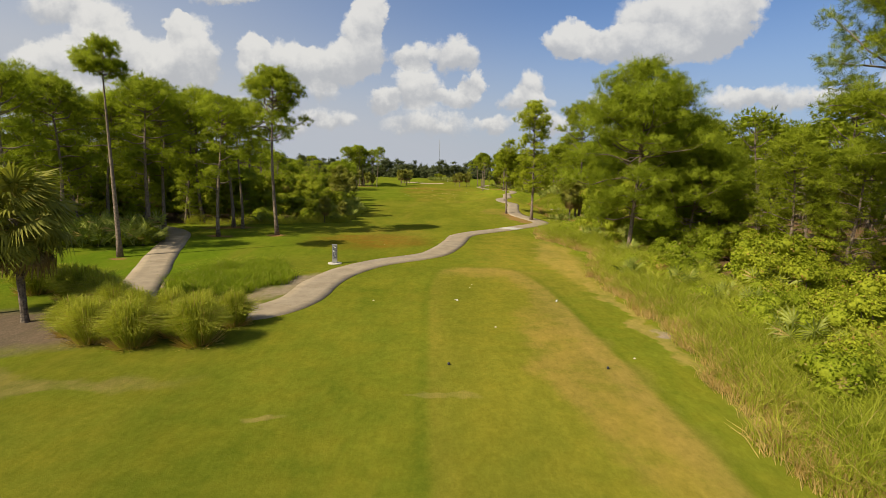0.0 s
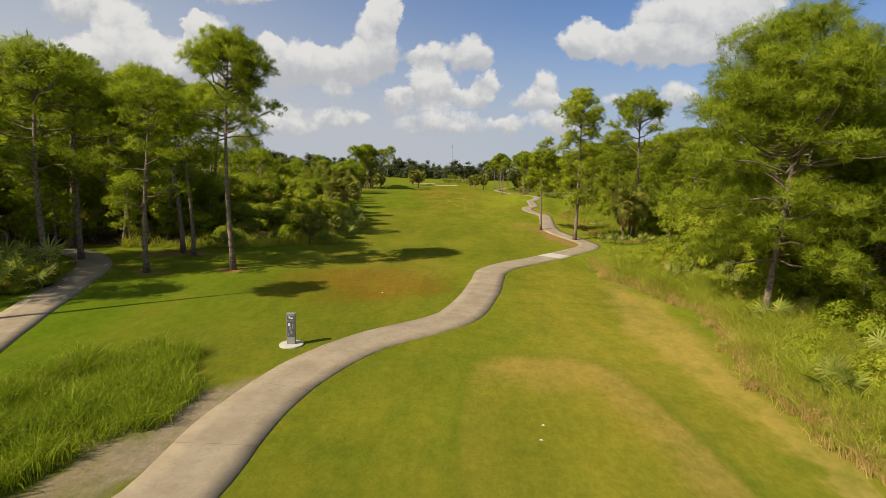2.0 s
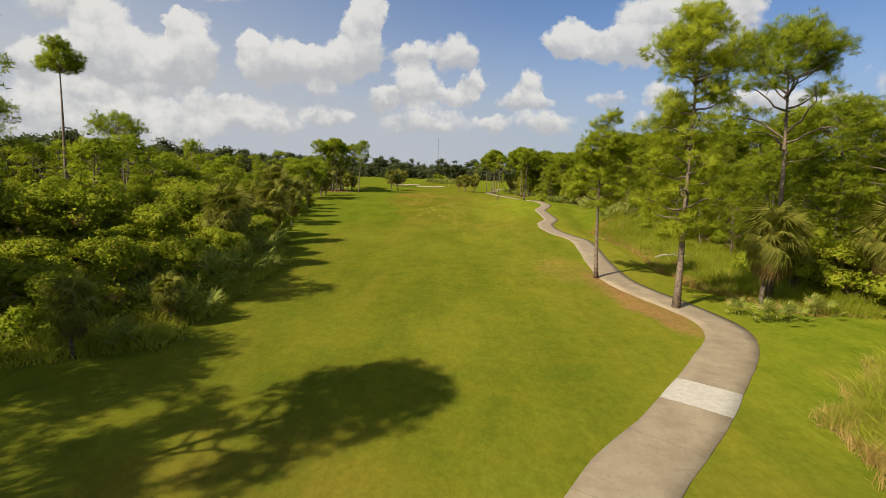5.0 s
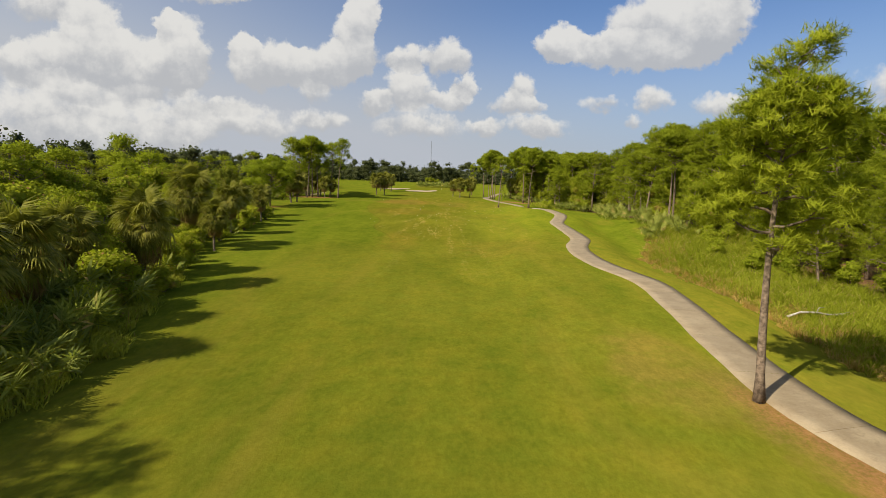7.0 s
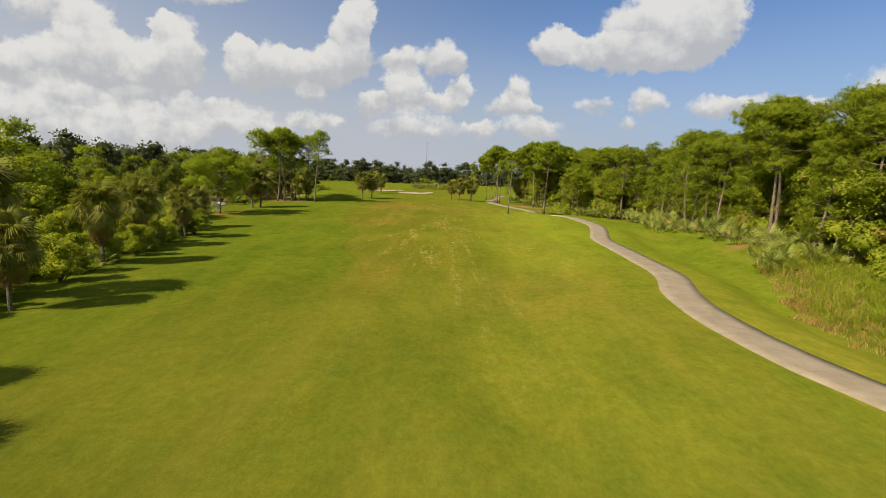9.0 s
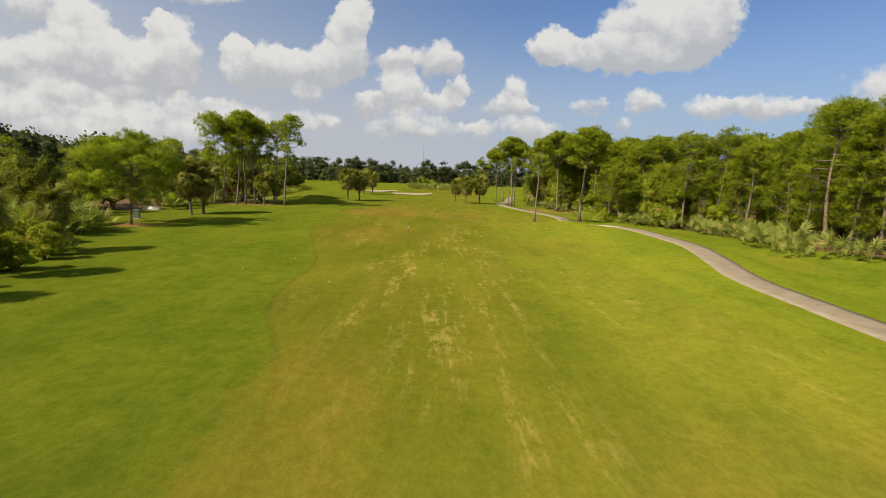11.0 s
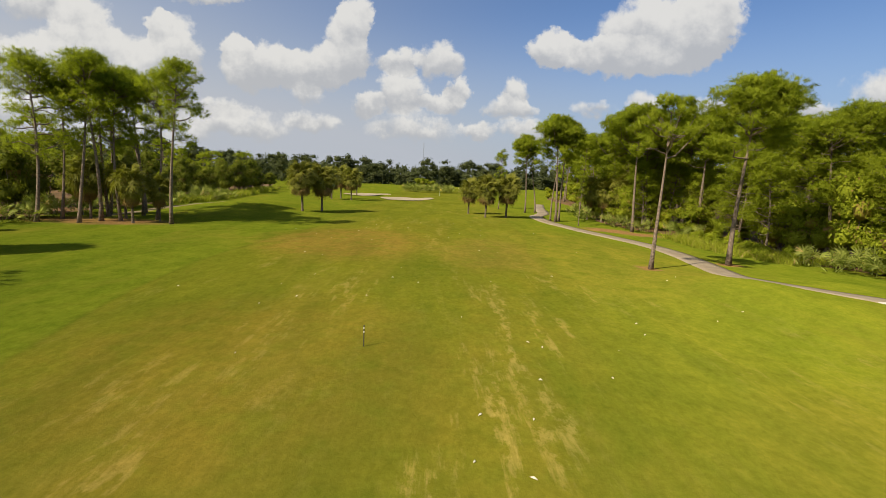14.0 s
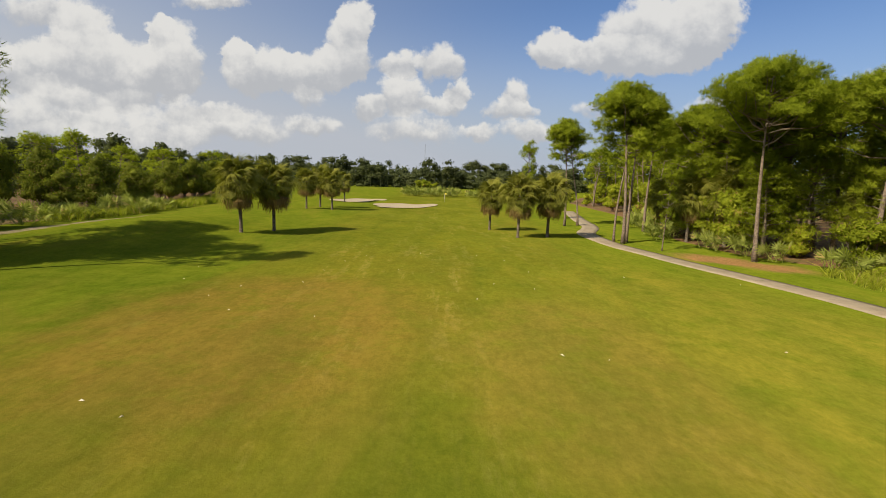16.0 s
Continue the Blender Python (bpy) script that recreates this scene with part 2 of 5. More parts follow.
def turf_material():
    m, n, bsdf, out = material("mown_turf", 0.95, 0.0)
    bsdf.inputs["Diffuse Roughness"].default_value = 0.4
    pos = n.add("ShaderNodeNewGeometry").outputs["Position"]
    warp = n.vec("MULTIPLY", n.vec("SUBTRACT", n.noise(pos, 0.35, 4.0).outputs["Color"], (0.5, 0.5, 0.5)), (4.0, 4.0, 0.0))
    x, y, z = n.xyz(n.vec("ADD", pos, warp))
    px, py, pz = n.xyz(pos)
    wide = n.noise(pos, 0.06, 4.0, 0.6).outputs["Fac"]
    mid = n.noise(pos, 0.7, 5.0, 0.65).outputs["Fac"]
    fine = n.noise(pos, 9.0, 4.0, 0.7).outputs["Fac"]
    hair = n.noise(pos, 45.0, 2.0, 0.7).outputs["Fac"]
    streak = n.noise(n.vec("MULTIPLY", pos, (1.1, 0.11, 1.0)), 1.0, 6.0, 0.68).outputs["Fac"]
    fair = n.mix(n.step(wide, 0.40, 0.60), (0.116, 0.129, 0.012, 1), (0.150, 0.156, 0.016, 1))
    fair = n.mix(n.step(mid, 0.35, 0.7, 0.0, 0.55), fair, (0.176, 0.150, 0.014, 1))
    rough = n.mix(n.step(mid, 0.3, 0.7), (0.118, 0.153, 0.010, 1), (0.165, 0.188, 0.015, 1))
    # closer-cut fairway beyond the tees; fuller rough outside it and about the tees' path
    left = n.curve(py, 120, 245, -30, 30, ((120, -5.0), (132, -4.6), (138, -5.6), (147, -8.5), (158, -8.9), (167, -11.0), (176, -13.3), (190, -15.2), (204, -14.6), (220, -12.5), (245, -10.0)))
    right = n.curve(py, 120, 245, -30, 30, ((120, 12.0), (135, 14.4), (150, 15.0), (160, 14.9), (166, 16.0), (172, 18.2), (181, 19.6), (186, 17.2), (190.5, 11.0), (196, 7.6), (215, 9.0), (245, 10.0)))
    lane = n.math("MAXIMUM", n.math("SUBTRACT", left, px), n.math("SUBTRACT", px, right))
    in_lane = n.math("MULTIPLY", n.step(lane, 0.15, -0.15), n.math("MULTIPLY", n.step(py, 124, 136), n.step(py, 240, 215)))
    lush = n.math("MULTIPLY", n.step(lane, 0.0, 0.3), n.math("MULTIPLY", n.step(py, 124, 136), n.step(py, 240, 215)))
    col = n.mix(n.step(n.math("ABSOLUTE", px), 10, 17, 0.15, 0.85), fair, rough)
    col = n.mix(n.math("MULTIPLY", in_lane, n.step(px, 8.0, -8.0, 0.30, 0.62)), col, n.mix(n.step(wide, 0.35, 0.65), (0.136, 0.138, 0.012, 1), (0.154, 0.150, 0.014, 1)))
    col = n.mix(n.math("MULTIPLY", lush, 0.75), col, n.mix(n.step(mid, 0.3, 0.7), (0.104, 0.137, 0.009, 1), (0.142, 0.164, 0.013, 1)))
    rim = n.math("MULTIPLY", n.math("MULTIPLY", n.step(lane, -0.25, 0.0), n.step(lane, 0.35, 0.05)), n.math("MULTIPLY", n.step(py, 128, 140), n.step(py, 235, 205)))
    col = n.mix(n.math("MULTIPLY", rim, 0.28), col, (0.070, 0.085, 0.008, 1))
    # scalped streaks along the line of play
    scalp = n.math("MULTIPLY", n.step(streak, 0.49, 0.60), n.math("MULTIPLY", n.step(lane, 1.0, -3.0), n.math("MULTIPLY", n.step(py, 100, 150), n.step(py, 225, 175, 0.35, 1.0))))
    scalp = n.math("MULTIPLY", scalp, n.step(n.noise(n.vec("MULTIPLY", pos, (1.8, 0.8, 1.0)), 1.0, 6.0, 0.75).outputs["Fac"], 0.44, 0.58))
    cluster = n.noise(n.vec("MULTIPLY", pos, (0.22, 0.045, 1.0)), 1.0, 2.0, 0.5).outputs["Fac"]
    scalp = n.math("MULTIPLY", scalp, n.step(cluster, 0.44, 0.56, 0.15, 1.0))
    warm = n.math("MULTIPLY", n.step(cluster, 0.46, 0.60), n.math("MULTIPLY", in_lane, n.step(mid, 0.3, 0.6, 0.4, 1.0)))
    col = n.mix(n.math("MULTIPLY", warm, 0.30), col, (0.205, 0.155, 0.020, 1))
    col = n.mix(n.math("MULTIPLY", scalp, 0.75), col, (0.33, 0.255, 0.060, 1))
    # dry and worn turf; the two y 172 ovals paint in the right's brightness
    for cx, cy, rx, ry, turn, a, tone in (
        (7.2, 25.0, 1.7, 7.0, 6, 0.75, (0.40, 0.26, 0.065)), (5.4, 42.5, 3.0, 1.5, 10, 0.55, (0.38, 0.25, 0.060)), (7.6, 34.5, 0.75, 8.5, 4, 0.5, (0.40, 0.26, 0.07)),
        (-6.2, 57.2, 6.2, 5.0, 20, 1.0, (0.235, 0.140, 0.018)), (9.8, 94.0, 2.0, 4.0, 0, 0.6, (0.33, 0.23, 0.05)), (13.0, 172.0, 7.0, 36.0, -4, 0.6, (0.262, 0.282, 0.024)), (-4.0, 63.0, 4.0, 6.0, 15, 0.4, (0.26, 0.18, 0.03)),
        (11.6, 33.0, 0.5, 13.0, 0, 0.6, (0.42, 0.30, 0.09)), (11.6, 50.0, 1.6, 10.0, -4, 0.7, (0.44, 0.31, 0.09)), (9.0, 50.0, 4.5, 16.0, 0, 0.42, (0.33, 0.245, 0.035)), (20.0, 172.0, 9.0, 34.0, -6, 0.75, (0.245, 0.272, 0.020)), (17.0, 110.0, 4.0, 26.0, 0, 0.5, (0.30, 0.25, 0.03)), (13.0, 205.0, 7.0, 16.0, 0, 0.6, (0.29, 0.24, 0.03)),
        (-12.0, 22.5, 4.5, 0.7, 4, 0.5, (0.36, 0.26, 0.10)), (-22.0, 43.0, 8.0, 9.0, 0, 0.75, (0.140, 0.225, 0.010)), (-15.0, 53.0, 8.0, 7.0, 0, 0.5, (0.150, 0.215, 0.012)), (2.2, 22.4, 0.6, 0.3, 0, 0.6, (0.40, 0.30, 0.10)), (-3.6, 20.6, 0.7, 0.3, 10, 0.6, (0.40, 0.30, 0.10)), (-8.0, 206.0, 7.0, 9.0, 0, 0.75, (0.30, 0.19, 0.035)), (4.0, 203.0, 4.0, 8.0, 0, 0.5, (0.29, 0.20, 0.04)), (-6.5, 178.0, 6.5, 8.0, 0, 0.42, (0.27, 0.175, 0.028)), (11.0, 170.0, 5.0, 7.0, -20, 0.28, (0.27, 0.19, 0.03)), (-4.0, 134.0, 2.5, 8.0, 0, 0.35, (0.28, 0.19, 0.03)), (7.0, 128.0, 4.0, 7.0, 0, 0.35, (0.26, 0.19, 0.03)),
    ):
        e = n.math("MULTIPLY", ellipse(n, x, y, cx, cy, rx, ry, turn), n.step(mid, 0.28, 0.58, 0.35, 1.0))
        col = n.mix(n.math("MULTIPLY", e, a), col, tuple(c * 0.74 for c in tone) + (1,))
    # the worn rim of the oval tee
    lean_x = n.math("ADD", px, n.math("MULTIPLY", n.math("SUBTRACT", py, 30.0), 0.035))
    tee = rounded(n, lean_x, py, 4.9, 27.0, 3.75, 17.3, 0.05)
    col = n.mix(n.math("MULTIPLY", tee, 0.30), col, (0.215, 0.165, 0.022, 1))
    rim_tee = n.math("SUBTRACT", tee, rounded(n, lean_x, py, 4.7, 26.4, 2.9, 15.6, 0.16), clamp=True)
    rim_tee = n.math("MULTIPLY", rim_tee, n.step(mid, 0.30, 0.55, 0.35, 1.0))
    rim_tee = n.math("MULTIPLY", rim_tee, n.math("MAXIMUM", n.step(px, 2.2, 5.0, 0.15, 1.0), n.step(py, 40.5, 43.0, 0.15, 0.9)))
    col = n.mix(n.math("MULTIPLY", rim_tee, 0.50), col, (0.29, 0.195, 0.050, 1))
    tee_out = n.math("SUBTRACT", rounded(n, lean_x, py, 4.9, 27.0, 4.15, 17.8, 0.05), tee, clamp=True)
    col = n.mix(n.math("MULTIPLY", tee_out, 0.35), col, (0.085, 0.110, 0.010, 1))
    # pine straw under the trees, bare sand by the path and under the palms
    for cx, cy, rx, ry, turn in ((-33.0, 76.0, 11.0, 3.0, 5), (-29.0, 70.2, 1.6, 1.2, 0), (-23.2, 65.8, 2.6, 1.2, 10), (-16.1, 60.0, 1.0, 0.9, 0), (-21.4, 58.0, 1.2, 0.8, 0), (13.2, 86.0, 1.5, 6.6, 9),
                                 (33.5, 144.5, 4.0, 2.2, 0), (24.5, 227.5, 5.0, 2.2, -35), (23.4, 201.3, 1.2, 1.0, 0), (-33.9, 178.0, 2.6, 1.9, 0), (15.3, 197.3, 0.8, 0.8, 0), (-34.5, 213.5, 6.5, 2.6, 0), (-22.8, 44.3, 0.7, 0.6, 0)):
        e = n.math("MULTIPLY", ellipse(n, x, y, cx, cy, rx, ry, turn, 0.4), n.step(fine, 0.3, 0.6, 0.55, 1.0))
        col = n.mix(e, col, n.mix(fine, (0.17, 0.075, 0.030, 1), (0.40, 0.205, 0.095, 1)))
    for cx, cy, rx, ry, turn in ((-7.8, 36.5, 1.2, 4.0, -18), (-10.0, 32.4, 3.0, 1.0, 5), (-14.6, 36.6, 0.9, 3.6, -30), (12.2, 29.0, 0.6, 0.5, 0), (-36.3, 232.0, 0.8, 16.0, 0)):
        e = n.math("MULTIPLY", ellipse(n, x, y, cx, cy, rx, ry, turn, 0.3), n.step(mid, 0.3, 0.55, 0.35, 1.0))
        col = n.mix(e, col, n.mix(fine, (0.17, 0.118, 0.075, 1), (0.40, 0.315, 0.215, 1)))
    bed = ellipse(n, x, y, -17.0, 27.4, 5.2, 3.0, 10, 0.3)
    col = n.mix(bed, col, n.mix(fine, (0.10, 0.066, 0.042, 1), (0.24, 0.175, 0.120, 1)))
    col = n.mix(n.step(hair, 0.35, 0.7, 0.0, 0.16), col, (0.04, 0.055, 0.005, 1))
    col = n.mix(n.step(fine, 0.55, 0.8, 0.0, 0.20), col, (0.22, 0.19, 0.045, 1))
    nap = n.noise(n.vec("MULTIPLY", pos, (5.5, 3.2, 1.0)), 1.0, 4.0, 0.8).outputs["Fac"]
    col = n.mix(1.0, col, n.mix(n.step(nap, 0.34, 0.66), (0.91, 0.92, 0.90, 1), (1.09, 1.08, 1.09, 1)), "MULTIPLY")
    blot = n.noise(n.vec("MULTIPLY", pos, (0.30, 0.10, 1.0)), 1.0, 5.0, 0.65).outputs["Fac"]
    col = n.mix(1.0, col, n.mix(n.step(blot, 0.32, 0.68), (0.86, 0.90, 0.88, 1), (1.15, 1.09, 1.06, 1)), "MULTIPLY")
    tan = n.noise(n.vec("MULTIPLY", pos, (0.16, 0.035, 1.0)), 1.0, 6.0, 0.7, 0.8).outputs["Fac"]
    col = n.mix(n.step(tan, 0.50, 0.70, 0.0, 0.42), col, (0.205, 0.165, 0.022, 1))
    comb = n.noise(n.vec("MULTIPLY", pos, (2.2, 1.3, 1.0)), 1.0, 6.0, 0.75).outputs["Fac"]
    col = n.mix(1.0, col, n.mix(n.step(comb, 0.32, 0.68), (0.89, 0.91, 0.88, 1), (1.10, 1.08, 1.09, 1)), "MULTIPLY")
    col = n.mix(1.0, col, (0.92, 0.94, 0.95, 1), "MULTIPLY")
    n.put(bsdf.inputs["Base Color"], col)
    h = n.math("ADD", n.math("MULTIPLY", hair, 0.5), n.math("ADD", fine, n.math("MULTIPLY", mid, 2.0)))
    bump(n, bsdf, h, 0.40, 0.05)
    return m


def concrete_material():
    m, n, bsdf, out = material("path_concrete", 0.9, 0.2)
    pos = n.add("ShaderNodeNewGeometry").outputs["Position"]
    each = n.add("ShaderNodeObjectInfo").outputs["Random"]
    a = n.noise(pos, 0.8, 6.0, 0.65).outputs["Fac"]
    b = n.noise(pos, 14.0, 4.0, 0.65).outputs["Fac"]
    col = n.mix(n.step(a, 0.3, 0.72), (0.265, 0.203, 0.128, 1), (0.380, 0.305, 0.203, 1))
    col = n.mix(n.step(b, 0.3, 0.75, 0.0, 0.30), col, (0.20, 0.155, 0.105, 1))
    col = n.mix(n.math("MULTIPLY", each, 0.25), col, (0.24, 0.20, 0.15, 1))
    stain = n.noise(pos, 2.6, 5.0, 0.7, 0.6).outputs["Fac"]
    col = n.mix(n.step(stain, 0.54, 0.72, 0.0, 0.45), col, (0.185, 0.140, 0.088, 1))
    n.put(bsdf.inputs["Base Color"], col)
    bump(n, bsdf, b, 0.3, 0.006)
    return m


def painted(name, colour, rough=0.5, wear=0.12):
    m, n, bsdf, out = material(name, rough)
    pos = n.add("ShaderNodeNewGeometry").outputs["Position"]
    a = n.noise(pos, 14.0, 5.0, 0.65).outputs["Fac"]
    n.put(bsdf.inputs["Base Color"], n.mix(n.step(a, 0.35, 0.75, 0.0, wear * 3), (*colour, 1), tuple(c * 0.6 + 0.03 for c in colour) + (1,)))
    return m


M_TURF, M_PATH = turf_material(), concrete_material()
M_NEWSLAB = speckled("new_concrete", (0.42, 0.38, 0.31), (0.52, 0.48, 0.40), 5.0, 0.9, 0.2, 0.005)
M_GREY = painted("grey_post_paint", (0.27, 0.26, 0.24))
M_DARK = painted("dark_sign_face", (0.10, 0.10, 0.11))
M_WHITE = painted("white_paint", (0.78, 0.77, 0.72))
M_BLACK = painted("black_paint", (0.03, 0.03, 0.03))
M_CURL = speckled("pale_dry_leaf", (0.55, 0.46, 0.30), (0.75, 0.68, 0.50), 8.0)
M_STONE = speckled("pale_stone", (0.55, 0.50, 0.41), (0.74, 0.69, 0.58), 3.0, 0.9, 0.5, 0.03)
M_GREEN = painted("green_cabinet_paint", (0.13, 0.17, 0.13))
M_DRIFT = speckled("bleached_wood", (0.30, 0.26, 0.21), (0.55, 0.50, 0.43), 9.0, 0.85, 0.5, 0.02)
M_YELLOW = painted("yellow_flag_cloth", (0.75, 0.6, 0.08))


# ---- mesh helpers ----
class Geo:
    def __init__(self):
        self.v, self.f, self.n, self.soft, self.round = [], [], 0, [], False

    def add(self, verts, faces, soft=None):
        """Soft: one normal a vertex, where leaves or needles are to take light like the clump that they belong to."""
        verts = np.asarray(verts, float)
        self.v.append(verts)
        self.soft.append(np.zeros((len(verts), 3)) if soft is None else soft)
        self.round = self.round or soft is not None
        self.f.extend((np.asarray(faces) + self.n).tolist() if not isinstance(faces, list) else [tuple(i + self.n for i in f) for f in faces])
        self.n += len(verts)

    def mesh(self, name, mat, smooth=False):
        me = bpy.data.meshes.new(name)
        me.from_pydata(np.concatenate(self.v).tolist() if self.v else [], [], self.f)
        me.materials.append(mat)
        if smooth or self.round:
            me.polygons.foreach_set("use_smooth", [True] * len(me.polygons))
        me.update()
        if self.round:
            me.normals_split_custom_set_from_vertices(np.concatenate(self.soft).tolist())
        return me


def unit(a):
    return a / np.maximum(np.linalg.norm(a, axis=-1, keepdims=True), 1e-9)


def tube(geo, pts, radii, sides=7, cap=True):
    pts = np.asarray(pts, float)
    d = unit(np.gradient(pts, axis=0))
    ref = np.array([1.0, 0.0, 0.0]) if abs(d[0, 0]) < 0.8 else np.array([0.0, 1.0, 0.0])
    a = unit(np.cross(d, ref))
    b = np.cross(d, a)
    ang = np.linspace(0, 2 * math.pi, sides, endpoint=False)
    ring = a[:, None] * np.cos(ang)[None, :, None] + b[:, None] * np.sin(ang)[None, :, None]
    verts = (pts[:, None] + ring * np.asarray(radii, float)[:, None, None]).reshape(-1, 3)
    faces = [(i * sides + j, i * sides + (j + 1) % sides, (i + 1) * sides + (j + 1) % sides, (i + 1) * sides + j) for i in range(len(pts) - 1) for j in range(sides)]
    if cap:
        faces.append(tuple(range((len(pts) - 1) * sides, len(pts) * sides)))
        faces.append(tuple(reversed(range(sides))))
    geo.add(verts, faces)


def blades(geo, root, tip, width, bend=None, face=None, soft=None):
    """Thin pointed triangles, or bent two-piece blades, from roots to tips."""
    root, tip = np.asarray(root), np.asarray(tip)
    d = tip - root
    across = RNG.normal(size=d.shape) if face is None else face + RNG.normal(size=d.shape) * 0.35
    side = unit(np.cross(d, across)) * np.asarray(width).reshape(-1, 1)
    k = np.arange(len(root))
    if bend is None:
        v = np.stack([root - side, root + side, tip], 1).reshape(-1, 3)
        geo.add(v, np.stack([k * 3, k * 3 + 1, k * 3 + 2], 1), None if soft is None else np.repeat(soft, 3, 0))
    else:
        mid = root + d * 0.55 + bend
        v = np.stack([root - side, root + side, mid + side * 0.8, mid - side * 0.8, tip], 1).reshape(-1, 3)
        geo.add(v, np.concatenate([np.stack([k * 5, k * 5 + 1, k * 5 + 2, k * 5 + 3], 1)]))
        geo.f.extend((np.stack([k * 5 + 3, k * 5 + 2, k * 5 + 4], 1) + geo.n - len(v)).tolist())


def leaves(geo, where, out, size, aspect=0.55, tilt=0.8):
    """Folded diamond leaves facing roughly outward."""
    k = len(where)
    nrm = unit(out + RNG.normal(size=(k, 3)) * tilt + np.array([0, 0, 0.35]))
    a = unit(np.cross(nrm, RNG.normal(size=(k, 3))))
    b = np.cross(nrm, a)
    s = (size * RNG.uniform(0.65, 1.3, k))[:, None]
    v = np.stack([where - a * s, where + b * s * aspect, where + a * s, where - b * s * aspect], 1).reshape(-1, 3)
    i = np.arange(k) * 4
    soft = unit(out * 0.45 + nrm * 0.65 + RNG.normal(size=(k, 3)) * 0.25)
    geo.add(v, np.stack([i, i + 3, i + 2, i + 1], 1), np.repeat(soft, 4, 0))


def sphere_mesh(levels):
    bm = bmesh.new()
    bmesh.ops.create_icosphere(bm, subdivisions=levels, radius=1.0)
    v, f = np.array([q.co[:] for q in bm.verts]), np.array([[q.index for q in p.verts] for p in bm.faces])
    bm.free()
    return v, f


BALLS = {1: sphere_mesh(1), 2: sphere_mesh(2), 3: sphere_mesh(3)}


def lump(geo, c, radii, levels=1, rough=0.16):
    """The closed inner mass of a clump of foliage, knobbly and without flat sides."""
    v, f = BALLS[levels]
    geo.add(c + v * np.asarray(radii) * (1 + RNG.normal(size=(len(v), 1)) * rough), f, unit(v / np.asarray(radii)))


def part(name, data, parent, label="", m=None):
    ob = new(name, data)
    ob.parent = parent
    if m is not None:
        ob.matrix_basis = m
    if label:
        ob["label"] = label
    return ob


def place(x, y, turn=0.0, size=1.0, lean=0.0, sink=0.05, tall=None):
    return Matrix.Translation((x, y, ground_height(x, y) - sink)) @ Matrix.Rotation(radians(turn), 4, "Z") @ Matrix.Rotation(radians(lean), 4, "X") @ Matrix.Diagonal((size, size, tall or size, 1))


def put_copy(ob, m):
    made = copy_thing(ob, m)
    made.matrix_basis = m
    return made


RNG = np.random.default_rng(7)


def smooth01(a, b, x):
    t = min(max((x - a) / (b - a), 0.0), 1.0)
    return t * t * (3 - 2 * t)


def bell(x, y, cx, cy, rx, ry):
    return math.exp(-((x - cx) / rx) ** 2 - ((y - cy) / ry) ** 2)


SHOULDER_Y = (84, 90, 96, 102, 108, 114, 119, 124, 130, 137, 144, 151, 158, 165, 172, 179, 185, 190, 195, 200, 206, 212, 218, 224, 230)
SHOULDER_X = (15.4, 13.4, 13.6, 14.4, 15.0, 14.0, 13.8, 14.5, 16.5, 17.4, 18.1, 18.8, 20.9, 22.7, 23.2, 23.2, 22.5, 21.0, 20.1, 21.0, 22.0, 22.2, 21.4, 20.0, 18.4)
SHOULDER_Z = (0.1, 0.4, 0.7, 0.93, 1.06, 1.08, 1.14, 1.20, 1.2, 1.14, 1.1, 1.12, 1.2, 1.3, 1.3, 1.3, 1.1, 0.74, 0.38, 0.25, 0.18, 0.14, 0.1, 0.1, 0.12)


def ground_height(x, y):
    z = 0.6 * smooth01(150, 240, y)
    z += 1.15 * bell(x, y, -27, 236, 7, 13) + 0.5 * bell(x, y, -30, 262, 8, 12)
    z += 0.12 * math.sin(x * 0.13 + 1.0) * math.sin(y * 0.09) * smooth01(60, 110, y)
    z += 0.5 * smooth01(330, 420, y)
    # raised bank below the pines, then lower ground where the path swings out
    foot = 18.6 + 0.20 * max(0.0, y - 122)
    z += 1.7 * smooth01(foot, foot + 8.5, x) * smooth01(116, 138, y) * (1 - smooth01(163, 186, y)) * (1 - smooth01(48, 70, x))
    z += 1.1 * bell(x, y, 23.0, 191.5, 6.0, 4.0)
    along, across = -0.48 * (x - 18.4) + 0.88 * (y - 223.6), 0.88 * (x - 18.4) + 0.48 * (y - 223.6)
    z += 0.40 * math.exp(-(along / 8.5) ** 2 - (across / 1.7) ** 2)
    z -= 0.5 * smooth01(16, 27, x) * smooth01(178, 194, y) * (1 - smooth01(222, 246, y)) * (1 - smooth01(60, 90, x))
    # the cart path runs along a raised shoulder of the fairway
    side = x - float(np.interp(y, SHOULDER_Y, SHOULDER_X))
    near = 1 - (smooth01(2.2, 6.8, side) if side > 0 else smooth01(2.4, 11.0, -side))
    near *= smooth01(82, 90, y) * (1 - smooth01(226, 240, y))
    z += (float(np.interp(y, SHOULDER_Y, SHOULDER_Z)) - z) * near
    return z + 0.55 * bell(x, y, 17.4, 188.0, 2.3, 6.0)


# ---- ground, one sheet to the horizon ----
def axis_steps(fine_lo, fine_hi, step, reach):
    a = list(np.arange(fine_lo, fine_hi + 0.01, step))
    d, hi, lo = step, a[-1], a[0]
    while hi < reach:
        d *= 1.5
        hi += d
        lo -= d
        a.append(hi)
        a.insert(0, lo)
    return a


